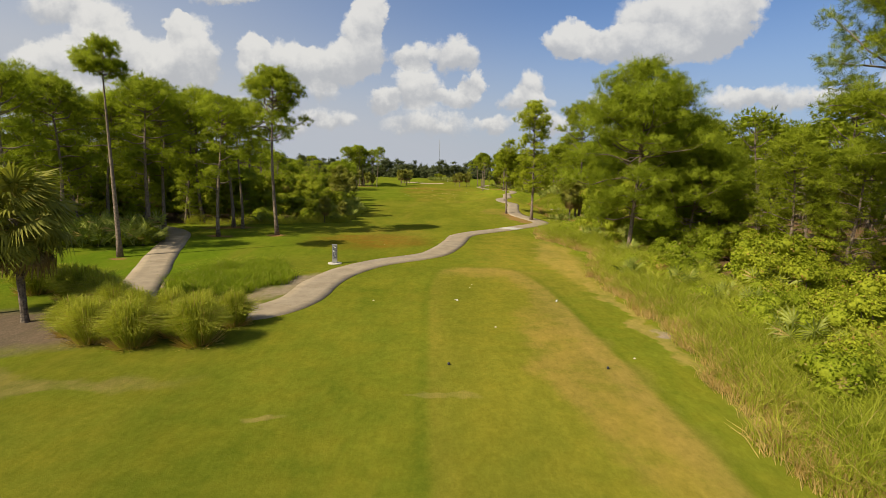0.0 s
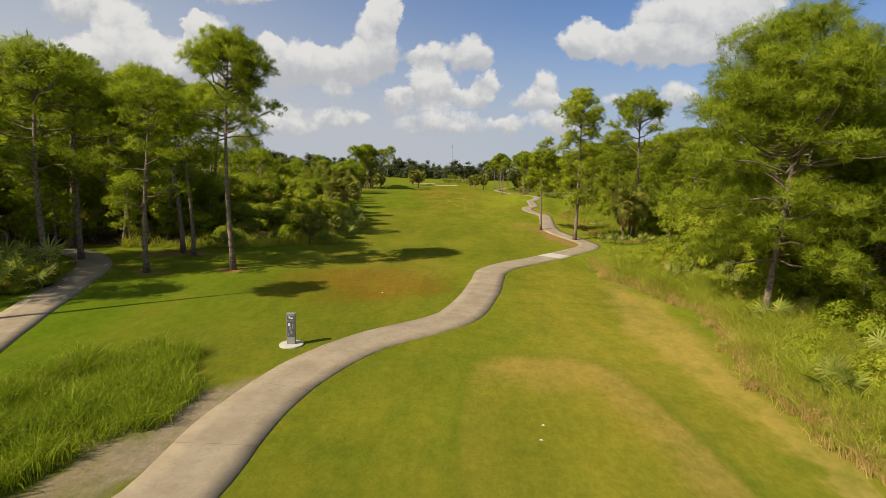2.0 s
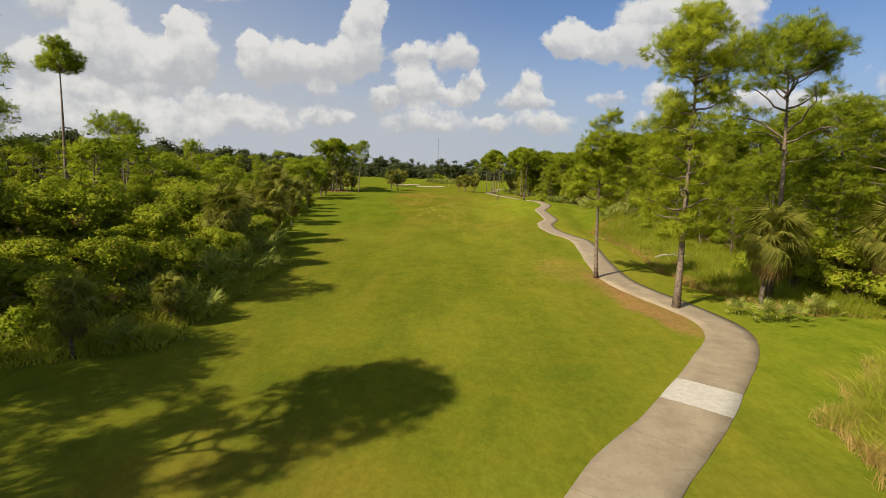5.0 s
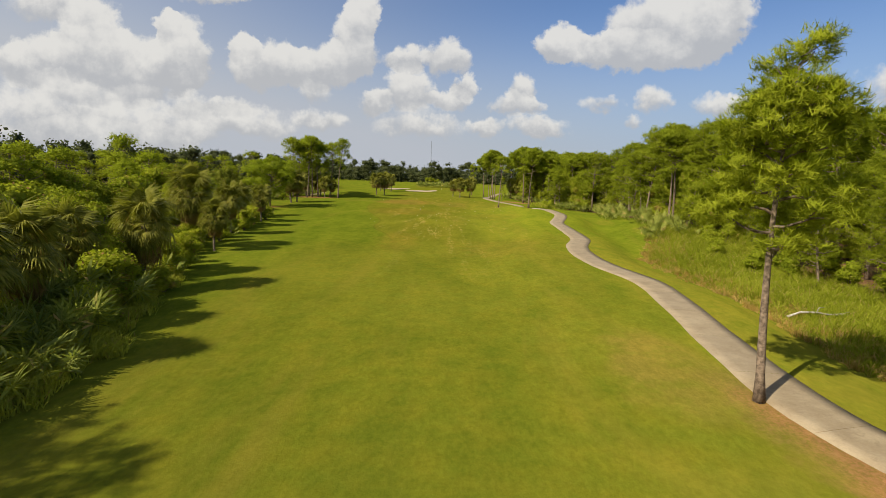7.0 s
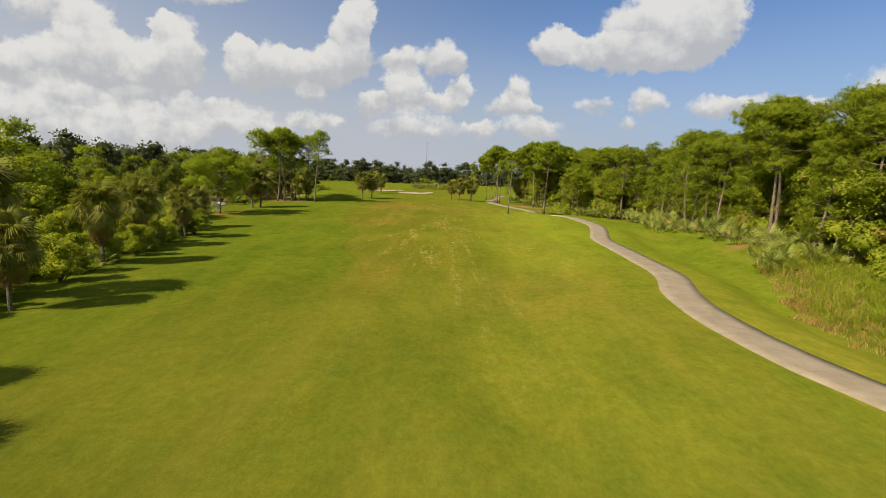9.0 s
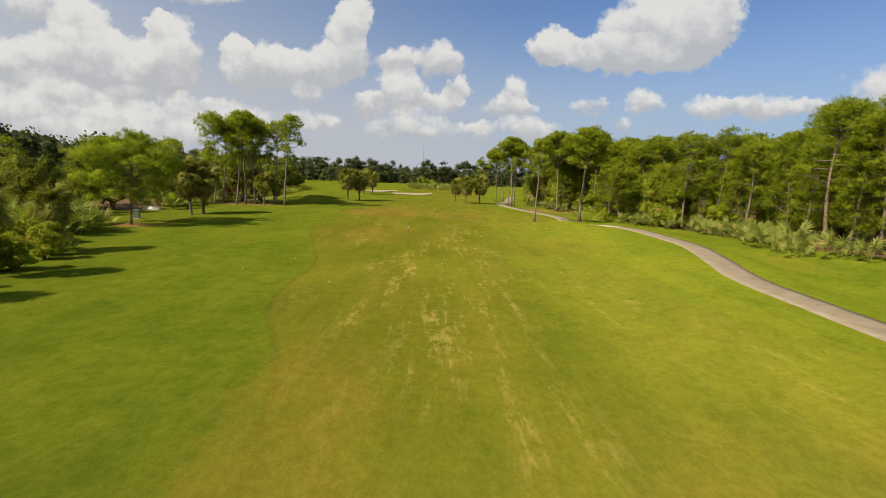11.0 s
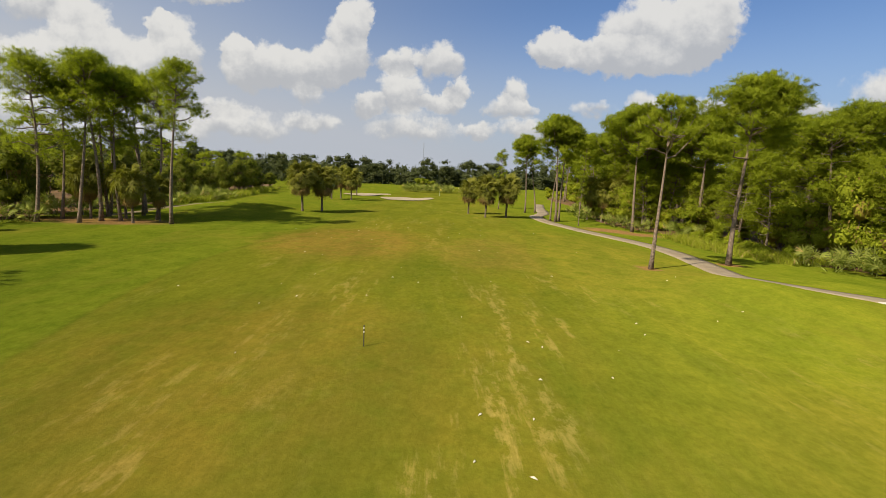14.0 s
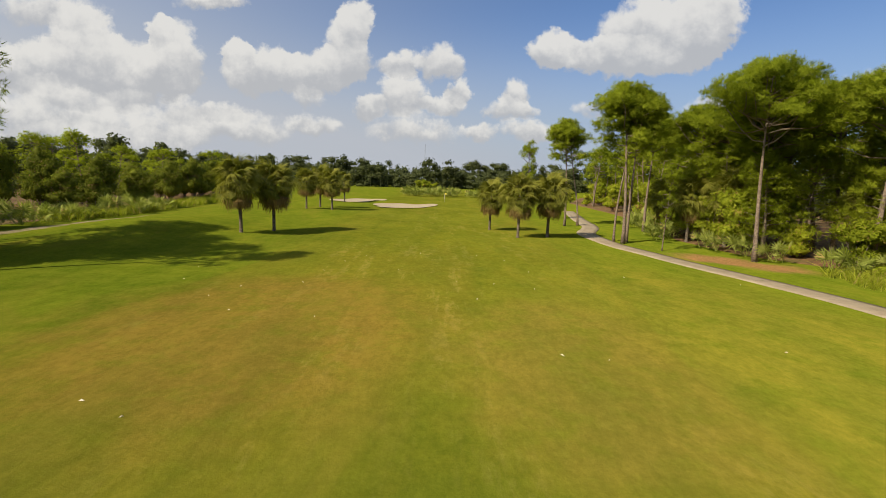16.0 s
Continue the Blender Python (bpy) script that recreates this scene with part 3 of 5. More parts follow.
def build_ground():
    xs, ys = axis_steps(-60, 60, 1.0, 3500), axis_steps(-10, 380, 2.0, 3500)
    geo = Geo()
    geo.add([(x, y, ground_height(x, y) - bunker_dip(x, y)) for y in ys for x in xs],
            [(j * len(xs) + i, j * len(xs) + i + 1, (j + 1) * len(xs) + i + 1, (j + 1) * len(xs) + i) for j in range(len(ys) - 1) for i in range(len(xs) - 1)])
    ob = new("ground", geo.mesh("ground", M_TURF, True))
    tagged(ob, "mown green golf turf with dry brown worn patches", "ground", kind="structure")


def bunker_dip(x, y):
    return 0.8 * bell(x, y, -7.4, 295, 6.4, 9.0) + 0.8 * bell(x, y, -19.8, 314.5, 5.6, 8.8) - 0.35 * bell(x, y, -13, 310.5, 9, 2.5) - 0.3 * bell(x, y, 3, 303, 6, 5)


build_ground()


# ---- cart path ----
def smooth_line(pts, step):
    """Points at even steps on a smooth curve through pts."""
    p = np.array([pts[0], *pts, pts[-1]], float)
    out = []
    for i in range(1, len(p) - 2):
        for t in np.linspace(0, 1, 24, endpoint=False):
            out.append(0.5 * ((2 * p[i]) + (p[i + 1] - p[i - 1]) * t + (2 * p[i - 1] - 5 * p[i] + 4 * p[i + 1] - p[i + 2]) * t * t + (3 * p[i] - p[i - 1] - 3 * p[i + 1] + p[i + 2]) * t ** 3))
    out = np.array(out + [p[-1]])
    s = np.concatenate([[0], np.cumsum(np.linalg.norm(np.diff(out, axis=0), axis=1))])
    at = np.arange(0, s[-1], step)
    return np.stack([np.interp(at, s, out[:, 0]), np.interp(at, s, out[:, 1])], 1)


def path_slabs(line, width, owner, per_slab, special=(), flare=None):
    """Concrete bays along a line, with sawn joints between them."""
    d = unit(np.gradient(line, axis=0))
    nrm = np.stack([-d[:, 1], d[:, 0]], 1)
    cuts = sorted({i for i in range(0, len(line) - 1, per_slab) if not any(p < i < q for p, q in special)} | {i for pair in special for i in pair} | {len(line) - 1})
    for i, end in zip(cuts, cuts[1:]):
        pale = (i, end) in special
        idx = list(range(i, end + 1))
        if len(idx) < 2:
            continue
        geo, rows = Geo(), []
        for q, j in enumerate(idx):
            c = line[j] + (d[j] * 0.005 if q == 0 else -d[j] * 0.005 if q == len(idx) - 1 else 0)
            half = width / 2 + 0.018 * math.sin(j * 0.9) + 0.01 * math.sin(j * 4.1) + (flare(line[j]) if flare else 0)
            for s in (-1, -0.5, 0, 0.5, 1):
                x, y = c + nrm[j] * half * s
                rows.append((x, y, ground_height(x, y) + 0.036 + 0.02 * (1 - s * s)))
        m = len(idx)
        low = [(x, y, z - 0.16) for x, y, z in rows]
        faces = [(a * 5 + b, a * 5 + b + 1, a * 5 + b + 6, a * 5 + b + 5)[::-1] for a in range(m - 1) for b in range(4)]
        o = m * 5
        for a in range(m - 1):
            faces.append((a * 5, a * 5 + 5, o + a * 5 + 5, o + a * 5)[::-1])
            faces.append((a * 5 + 4, a * 5 + 9, o + a * 5 + 9, o + a * 5 + 4))
        geo.add(rows + low, faces)
        part("slab", geo.mesh("slab", M_NEWSLAB if pale else M_PATH, True), owner, "newer pale concrete bay" if pale else "")


main_line = smooth_line([(-13.5, 30.6), (-10.0, 30.4), (-7.4, 30.9), (-6.0, 33.7), (-5.85, 37.9), (-5.0, 41.9), (-3.2, 45.4), (-0.5, 48.2), (1.0, 50.4), (2.2, 54.9), (2.9, 59.0), (3.6, 63.2), (5.6, 66.6), (8.6, 70.0), (12.5, 75.0), (15.0, 78.6), (15.9, 81.6), (15.3, 85.0),
                         *zip(SHOULDER_X[1:], SHOULDER_Y[1:]), (16.4, 235.5), (16.4, 243.0), (19.6, 252.0), (22.0, 266.0), (27.0, 290.0)], 0.8)
def bay_at(x, y, count):
    i = int(np.argmin(np.hypot(main_line[:, 0] - x, main_line[:, 1] - y)))
    return i, i + count


cart_path = tagged(new("path", None), "pale buff concrete cart path winding past the tees", "cart path", kind="structure")
path_slabs(main_line, 2.38, cart_path, 5, special=(bay_at(9.5, 71.1, 3), bay_at(22.9, 183.0, 3)), flare=lambda p: -0.13 * smooth01(88, 100, p[1]))
side_line = smooth_line([(-11.0, 30.6), (-13.6, 31.6), (-15.4, 34.2), (-17.6, 39.4), (-20.4, 45.6), (-23.5, 53.1), (-26.5, 59.5), (-31.0, 64.0), (-38.0, 66.5)], 0.8)
side_path = tagged(new("path", None), "pale concrete side path leading into the pines", "cart path", kind="structure")
path_slabs(side_line, 2.3, side_path, 5)


# ---- pines ----
def pine_thing(height, start, spread, limbs, pads=2, tufts=10, per=15, bare=0.0, mat=None, bend=0.5, needle=0.27, pad=1.0, thick=0.021, rise=0.12, core=0.0, top=0.6, dome=0.55, label="tall slash pine with bare grey-brown trunk and tufted crown"):
    """A pine: tapered trunk, crooked limbs that climb to a rounded canopy or reach out below it, and soft pads of long needles at their ends."""
    root = tagged(new("pine_tree", None), label, "pine tree", group="pines")
    trunk, crown = Geo(), Geo()
    t = np.linspace(0, 1, 12)
    ph = RNG.uniform(0, 6.28, 2)
    line = np.stack([bend * (np.sin(t * 3 + ph[0]) - math.sin(ph[0])), bend * (np.sin(t * 2.5 + ph[1]) - math.sin(ph[1])), t * height * 0.93], 1)
    r0 = 0.0105 * height + 0.03
    tube(trunk, line, r0 * (1 - 0.84 * t) * np.where(t == 0, 1.35, 1.0), 9)
    at, way_out, cores = [], [], []

    def axis(z):
        return np.array([np.interp(z, line[:, 2], line[:, 0]), np.interp(z, line[:, 2], line[:, 1]), z])

    def set_pad(c, r):
        k = max(5, int(tufts * r * r / (pad * pad)))
        d = unit(RNG.normal(size=(k, 3)) * np.array([1, 1, 0.8]) + np.array([0, 0, 0.22]))
        cores.append((c, r))
        at.extend(c + d * np.array([1, 1, 0.74]) * r * RNG.uniform(0.42, 1.0, k)[:, None])
        way_out.extend(d)

    climbing = int(limbs * top)
    drop = min(spread * dome, height * (1 - start) * 0.6)
    for i in range(limbs):
        az = i * 2.399 + RNG.uniform(-0.35, 0.35)
        flatd = np.array([math.cos(az), math.sin(az), 0])
        perp = np.array([-flatd[1], flatd[0], 0])
        q = np.linspace(0, 1, 6)
        if i < climbing:
            rho = math.sqrt((i + 0.4) / climbing)
            reach = max(0.0, spread - pad * 0.5) * rho * RNG.uniform(0.78, 1.05)
            z = height - 0.45 * pad - drop * rho ** 2 + RNG.normal() * 0.22
            base = axis(max(start * height, min(z - 0.2, z - reach * RNG.uniform(0.5, 1.0))))
            end = axis(z) + flatd * reach
            climb = q ** 1.4
        else:
            s = (i - climbing + RNG.uniform(0, 1)) / max(1, limbs - climbing)
            base = axis(height * (start + (0.84 - start) * s))
            reach = spread * (0.70 + 0.30 * math.sin(math.pi * min(1.0, 0.15 + s))) * RNG.uniform(0.5, 1.05)
            end = base + flatd * reach + np.array([0, 0, reach * (RNG.uniform(-0.08, 0.26) + rise)])
            climb = q
        pl = base[None] + flatd * (q * reach)[:, None] + (end - base - flatd * reach) * climb[:, None]
        pl = pl + perp * (RNG.uniform(-0.22, 0.22) * reach * np.sin(q * 3.14) + 0.05 * reach * np.sin(q * 9 + i))[:, None] + np.array([0, 0, 1]) * (0.06 * reach * np.sin(q * 6.3 + i))[:, None]
        tube(trunk, pl, r0 * 0.30 * (1 - 0.78 * q) + 0.012, 4, False)
        if RNG.uniform() < bare:
            continue
        set_pad(pl[-1], pad * RNG.uniform(0.8, 1.2))
        for j in range(1, pads):
            f = 1.0 - 0.5 * j / pads - RNG.uniform(0, 0.15)
            b0 = np.array([np.interp(f, q, pl[:, k]) for k in range(3)])
            c = b0 + perp * pad * RNG.choice((-1, 1)) * RNG.uniform(0.5, 1.1) + np.array([0, 0, RNG.uniform(0.05, 0.45) * pad])
            tube(trunk, [b0 - flatd * 0.3, (b0 + c) / 2 + np.array([0, 0, 0.08]), c], [0.03, 0.02, 0.010], 3, False)
            set_pad(c, pad * RNG.uniform(0.6, 0.95))
    at, way_out = np.repeat(np.array(at), per, 0), np.repeat(np.array(way_out), per, 0)
    k = len(at)
    at = at + RNG.normal(size=(k, 3)) * np.array([0.11, 0.11, 0.08]) * pad
    d = unit(way_out * 0.55 + RNG.normal(size=(k, 3)) * 0.75 + np.array([0, 0, 0.15]))
    soft = unit(way_out * 0.60 + d * 0.30 + RNG.normal(size=(k, 3)) * 0.30 + np.array([0, 0, 0.12]))
    blades(crown, at - d * 0.06, at + d * (needle * RNG.uniform(0.65, 1.2, k))[:, None], thick * RNG.uniform(0.7, 1.4, k), face=way_out + np.array([0, 0, 0.25]), soft=soft)
    for c, r in cores if core else ():
        lump(crown, c, (core * r, core * r, core * 0.65 * r), 1, 0.2)
    part("trunk", trunk.mesh("trunk", M_BARK, True), root, "bare scaly trunk and limbs")
    part("crown", crown.mesh("crown", mat or M_NEEDLE), root, "tufts of long green needles")
    return root


PINES = [pine_thing(15, 0.48, 3.0, 27, 2, 26, 15), pine_thing(16, 0.56, 2.7, 23, 2, 26, 15, bend=0.7), pine_thing(15, 0.40, 3.0, 30, 2, 26, 15, bend=0.4, top=0.5), pine_thing(14, 0.52, 3.6, 27, 2, 26, 15, dome=0.42),
         pine_thing(16, 0.36, 2.8, 30, 2, 26, 15, bare=0.12, top=0.5), pine_thing(15, 0.62, 3.2, 22, 2, 26, 15, dome=0.4, bend=0.8, top=0.75)]
BUSHY = [pine_thing(14, 0.14, 2.7, 44, 2, 24, 15, top=0.32, dome=1.0, pad=1.0, label="full green pine clothed in needles almost to the ground"), pine_thing(13, 0.18, 3.0, 42, 2, 24, 15, top=0.36, dome=0.9, pad=1.05, label="full green pine clothed in needles almost to the ground")]
FAR_PINES = [pine_thing(15, 0.34, 3.1, 19, 1, 16, 7, needle=0.42, thick=0.075, pad=1.4, core=0.30), pine_thing(15, 0.42, 3.4, 18, 1, 16, 7, needle=0.42, thick=0.075, pad=1.5, dome=0.45, core=0.30), pine_thing(15, 0.28, 2.9, 20, 1, 16, 7, needle=0.42, thick=0.075, pad=1.35, top=0.5, core=0.30)]
FAR_SPOTS = []
MODEL_HEIGHT = {0: 15, 1: 16, 2: 15, 3: 14, 4: 16, 5: 15}


def pine_at(x, y, h, kind, turn=None, wide=1.0, lean=0.0):
    s = h / MODEL_HEIGHT[kind]
    m = place(x, y, RNG.uniform(0, 360) if turn is None else turn, s * wide, lean, 0.1, s)
    return put_copy(PINES[kind], m)


def bushy_at(x, y, h):
    i = int(RNG.integers(2))
    s = h / (14, 13)[i]
    return put_copy(BUSHY[i], place(x, y, RNG.uniform(0, 360), s * RNG.uniform(0.95, 1.2), RNG.uniform(-2, 2), 0.1, s))


def far_pine_at(x, y, h):
    s = h / 15
    FAR_SPOTS.append((int(RNG.integers(3)), place(x, y, RNG.uniform(0, 360), s * RNG.uniform(0.9, 1.25), RNG.uniform(-2, 2), 0.1, s)))


def pine_woods():
    """The pines deep in the woods, too many to tell apart, in one mesh."""
    geo, kinds = Geo(), []
    for which, m in FAR_SPOTS:
        a = np.array(m)
        for k, piece in enumerate(FAR_PINES[which].children):
            me = piece.data
            co = np.empty(len(me.vertices) * 3)
            me.vertices.foreach_get("co", co)
            nv = np.empty(len(me.loops) * 3)
            me.corner_normals.foreach_get("vector", nv)
            li = np.empty(len(me.loops), int)
            me.loops.foreach_get("vertex_index", li)
            soft = np.zeros((len(me.vertices), 3))
            soft[li] = nv.reshape(-1, 3)
            geo.add(co.reshape(-1, 3) @ a[:3, :3].T + a[:3, 3], [tuple(p.vertices) for p in me.polygons], unit(soft @ a[:3, :3].T))
            kinds.extend([0 if piece.name.startswith("crown") else 1] * len(me.polygons))
    me = geo.mesh("pine_woods", M_NEEDLE)
    me.materials.append(M_BARK)
    me.polygons.foreach_set("material_index", kinds)
    tagged(new("pine_woods", me), "dense green pine woods behind the edge trees", "woods", kind="stuff")


# single pines round the tees
FINE = dict(needle=0.24, thick=0.0155)
slim = pine_thing(16, 0.88, 1.9, 13, 2, 30, 28, pad=0.8, bend=0.12, **FINE, label="thin tall pine with a small high crown beside the path")
slim.matrix_basis = place(-23.2, 45.0, 20)
lone = pine_thing(17.2, 0.56, 3.5, 36, 2, 36, 30, bare=0.12, pad=1.0, bend=0.4, top=0.62, **FINE, label="tall pine with open crown and dead side limbs on the lawn")
lone.matrix_basis = place(-16.1, 60.0, 40)
for x, y, h, kind in ((-28.9, 70.2, 16.5, 2), (-21.4, 57.8, 13.5, 4), (-21.8, 64.9, 13.2, 1), (-23.3, 66.0, 15.0, 0), (-25.3, 75.6, 16.3, 3), (-33.5, 66.0, 15.5, 5), (-32.0, 50.5, 14.5, 2), (-36.5, 55.0, 15.5, 4), (-33.0, 58.5, 14.5, 0), (-29.0, 61.5, 15.0, 2), (-37.0, 47.0, 15.0, 3), (-30.5, 45.0, 14.0, 4), (-27.6, 56.6, 15.5, 2)):
    pine_at(x, y, h, kind, wide=1.15)
big = pine_thing(16.8, 0.20, 6.2, 66, 4, 44, 24, mat=M_NEEDLE_SUN, pad=1.25, rise=0.05, bend=0.3, top=0.42, dome=0.8, **FINE, label="broad bushy pine with dense crown down to the grass")
big.matrix_basis = place(18.1, 51.4, 10)
low_pine = pine_thing(10.0, 0.14, 4.6, 42, 4, 40, 24, mat=M_NEEDLE_SUN, pad=1.25, rise=0.0, bend=0.3, top=0.4, dome=0.7, **FINE, label="low spreading bushy pine beside the taller one")
low_pine.matrix_basis = place(23.2, 51.2, 70)
edge = pine_thing(19.5, 0.38, 5.2, 40, 3, 32, 26, bare=0.1, pad=1.05, top=0.4, **FINE, label="old pine with long spreading limbs at the thicket's edge")
edge.matrix_basis = place(28.0, 34.5, 0)
young = pine_thing(12, 0.44, 2.2, 26, 2, 28, 28, mat=M_NEEDLE_YOUNG, pad=0.8, bend=0.2, top=0.3, dome=1.2, **FINE, label="young yellow-green pine in pine straw beside the path")
young.matrix_basis = place(11.9, 91.2, 0)
bright = pine_thing(17.8, 0.22, 3.0, 48, 2, 30, 28, mat=M_NEEDLE_YOUNG, pad=0.95, bend=0.35, top=0.34, dome=0.8, **FINE, label="yellow-green pine in pine straw at the bend of the path")
bright.matrix_basis = place(15.0, 84.7, 30)
twin = pine_thing(18.7, 0.48, 4.0, 34, 2, 34, 28, bare=0.15, pad=1.05, bend=0.45, rise=0.35, **FINE, label="forked old pine with bare upper limbs behind the palms")
twin.matrix_basis = place(23.5, 89.0, 60)
umbrella = pine_thing(16.6, 0.60, 5.8, 32, 3, 46, 22, pad=1.15, bend=0.15, top=0.82, dome=0.34, needle=0.26, thick=0.02, label="old pine with a wide flat-topped umbrella crown")
umbrella.matrix_basis = place(26.6, 228.8, 0)
dome_pine = pine_thing(15.4, 0.55, 3.8, 28, 3, 40, 18, pad=1.0, bend=0.25, top=0.75, dome=0.5, needle=0.26, thick=0.021, label="tall pine with a rounded dome of needles and clear trunk")
dome_pine.matrix_basis = place(17.9, 236.0, 0)
for x, y, h, turn, wide in ((18.6, 237.0, 14.8, 140, 0.9), (32.7, 144.3, 13.8, 70, 1.1), (23.4, 201.3, 14.8, 200, 1.15), (16.5, 253.1, 13.8, 40, 0.9), (30.0, 233.0, 15.0, 20, 1.2), (33.0, 224.5, 15.5, 110, 1.2), (28.0, 241.0, 14.5, 300, 1.2), (37.0, 217.5, 15.0, 80, 1.2), (25.0, 248.0, 14.0, 220, 1.1), (35.5, 231.5, 15.5, 10, 1.2)):
    put_copy(dome_pine, place(x, y, turn, h / 15.4 * wide, 0, 0.1, h / 15.4))
open_pine = pine_thing(12.2, 0.66, 3.0, 17, 2, 28, 22, bare=0.2, pad=0.75, bend=0.2, top=0.7, needle=0.30, thick=0.018, label="slender pine with a small open crown beside the path")
open_pine.matrix_basis = place(15.3, 197.3, 70)
lawn_pine = pine_thing(10.2, 0.24, 6.0, 34, 3, 46, 20, mat=M_NEEDLE_SUN, pad=1.2, bend=0.2, top=0.5, dome=0.45, needle=0.26, thick=0.02, rise=0.0, label="low wide-spreading pine on the lawn in a ring of pine straw")
lawn_pine.matrix_basis = place(-33.9, 178.2, 0)
# pines beside the fairway further on
for x, y, h, kind, wide in ((17.4, 237.2, 13.0, 1, 0.8),
                            (20.4, 232.8, 7.6, 4, 0.6), (18.5, 254.0, 12.4, 5, 0.9), (12.8, 262.0, 11.5, 4, 0.7),
                            (-34.9, 211.5, 16.0, 5, 0.9), (-34.0, 213.4, 16.4, 1, 1.0), (-32.4, 214.0, 15.2, 0, 0.9), (-34.6, 222.4, 16.6, 5, 1.0), (-26.9, 213.2, 16.1, 1, 0.9), (-35.8, 217.5, 16.2, 4, 0.9), (-38.3, 214.0, 14.2, 0, 0.9), (-29.8, 216.0, 15.0, 3, 0.9), (-33.2, 219.5, 15.6, 0, 0.9), (-38.6, 211.0, 15.8, 2, 1.0), (-37.2, 220.0, 16.0, 3, 0.9)):
    pine_at(x, y, h, kind, wide=wide)


def scatter(count, gap, inside, x0, x1, y0, y1, taken=None):
    """Random places at least a gap apart inside a region."""
    got = list(taken or [])
    fresh = []
    for _ in range(count * 30):
        x, y = RNG.uniform(x0, x1), RNG.uniform(y0, y1)
        if inside(x, y) and all((x - a) ** 2 + (y - b) ** 2 > gap * gap for a, b in got):
            got.append((x, y))
            fresh.append((x, y))
            if len(fresh) >= count:
                break
    return fresh


LEFT_EDGE = [(20, -40), (55, -38), (66, -36), (70, -20), (75, -11.5), (88, -12), (95, -12.5), (103, -15.2), (108, -16.6), (115, -19.2), (126, -22.0), (137, -23.2), (150, -25.4), (160, -26.6), (165, -32), (172, -36), (180, -42), (192, -43), (200, -38.5), (216, -38), (248, -38), (290, -42), (330, -50), (400, -70)]
RIGHT_EDGE = [(0, 10), (18, 10.2), (28, 12), (42, 12), (52, 15), (58, 13.4), (63, 12), (70, 13), (75, 19), (84, 22), (90, 18.5), (98, 18.6), (104, 20.2), (112, 20.5), (123, 20.5), (130, 24), (140, 28), (147, 30.5), (164, 29.8), (172, 32.5), (183, 37.5), (192, 37.5), (200, 32.5), (207, 28.5), (211, 27.5), (216, 27), (226, 28.5), (232, 23.5), (240, 21.5), (262, 27), (290, 31), (330, 34), (400, 60)]


def edge_x(table, y):
    return float(np.interp(y, [a for a, b in table], [b for a, b in table]))


def depth_left(x, y):
    return edge_x(LEFT_EDGE, y) - x


def depth_right(x, y):
    return x - edge_x(RIGHT_EDGE, y)


for x, y in scatter(58, 4.0, lambda x, y: 4 < depth_left(x, y) < 34 and (y < 74 or x < -38), -80, -28, 44, 92):
    (pine_at(x, y, RNG.uniform(13.0, 17.0), int(RNG.integers(6))) if depth_left(x, y) < 16 else far_pine_at(x, y, RNG.uniform(14, 17.5)))
for x, y in scatter(46, 4.5, lambda x, y: 12 < depth_left(x, y) < 50, -80, -28, 78, 180):
    far_pine_at(x, y, RNG.uniform(8.0, 11.0))
put_copy(slim, place(-44.6, 114, 200, 1.33))
pine_at(-38.0, 114, 13.6, 3)
pine_at(-52.0, 114, 15.2, 0)
for x, y, h in ( (-55, 165, 13), (-60, 240, 13), (-52, 262, 11)):
    far_pine_at(x, y, h)
for x, y in scatter(34, 5.0, lambda x, y: depth_left(x, y) > 9, -95, -40, 180, 330):
    far_pine_at(x, y, RNG.uniform(8.0, 11.5))
for x, y in scatter(95, 3.3, lambda x, y: depth_right(x, y) > 9.5 and not (y < 64 and x < 36), 26, 72, 22, 150):
    (pine_at(x, y, RNG.uniform(12, 15) + 1.5 * (y > 95), int(RNG.integers(6)), wide=1.2) if depth_right(x, y) < 19 else far_pine_at(x, y, RNG.uniform(12, 16) + 1.5 * (y > 95)))
for x, y in scatter(150, 3.0, lambda x, y: (3.6 if y < 200 else 6.5) < depth_right(x, y) < 28, 24, 85, 132, 330):
    (pine_at(x, y, RNG.uniform(12, 15.5) - 1.3 * (y < 192), int(RNG.choice((0, 2, 2, 4, 4, 3))), wide=1.2) if depth_right(x, y) < 13 and y < 260 else far_pine_at(x, y, RNG.uniform(12.5, 16) - 1.3 * (y < 192)))


for x, y in scatter(34, 3.4, lambda x, y: 4.5 < depth_right(x, y) < 11, 26, 60, 136, 250):
    bushy_at(x, y, RNG.uniform(9.0, 12.5))
for x, y in scatter(30, 3.6, lambda x, y: 9.5 < depth_right(x, y) < 18, 26, 50, 26, 134):
    bushy_at(x, y, RNG.uniform(8.5, 12.0))
for x, y in scatter(16, 4.0, lambda x, y: 7 < depth_left(x, y) < 16, -62, -22, 60, 165):
    bushy_at(x, y, RNG.uniform(6.0, 8.5))
for x, y, h in ((-34.0, 55.5, 9.5), (-38.5, 57.0, 10.5), (-31.0, 61.5, 9.0), (-41.5, 51.0, 10.0), (-29.5, 68.5, 8.0), (-44.0, 55.0, 11.0)):
    bushy_at(x, y, h)
pine_woods()


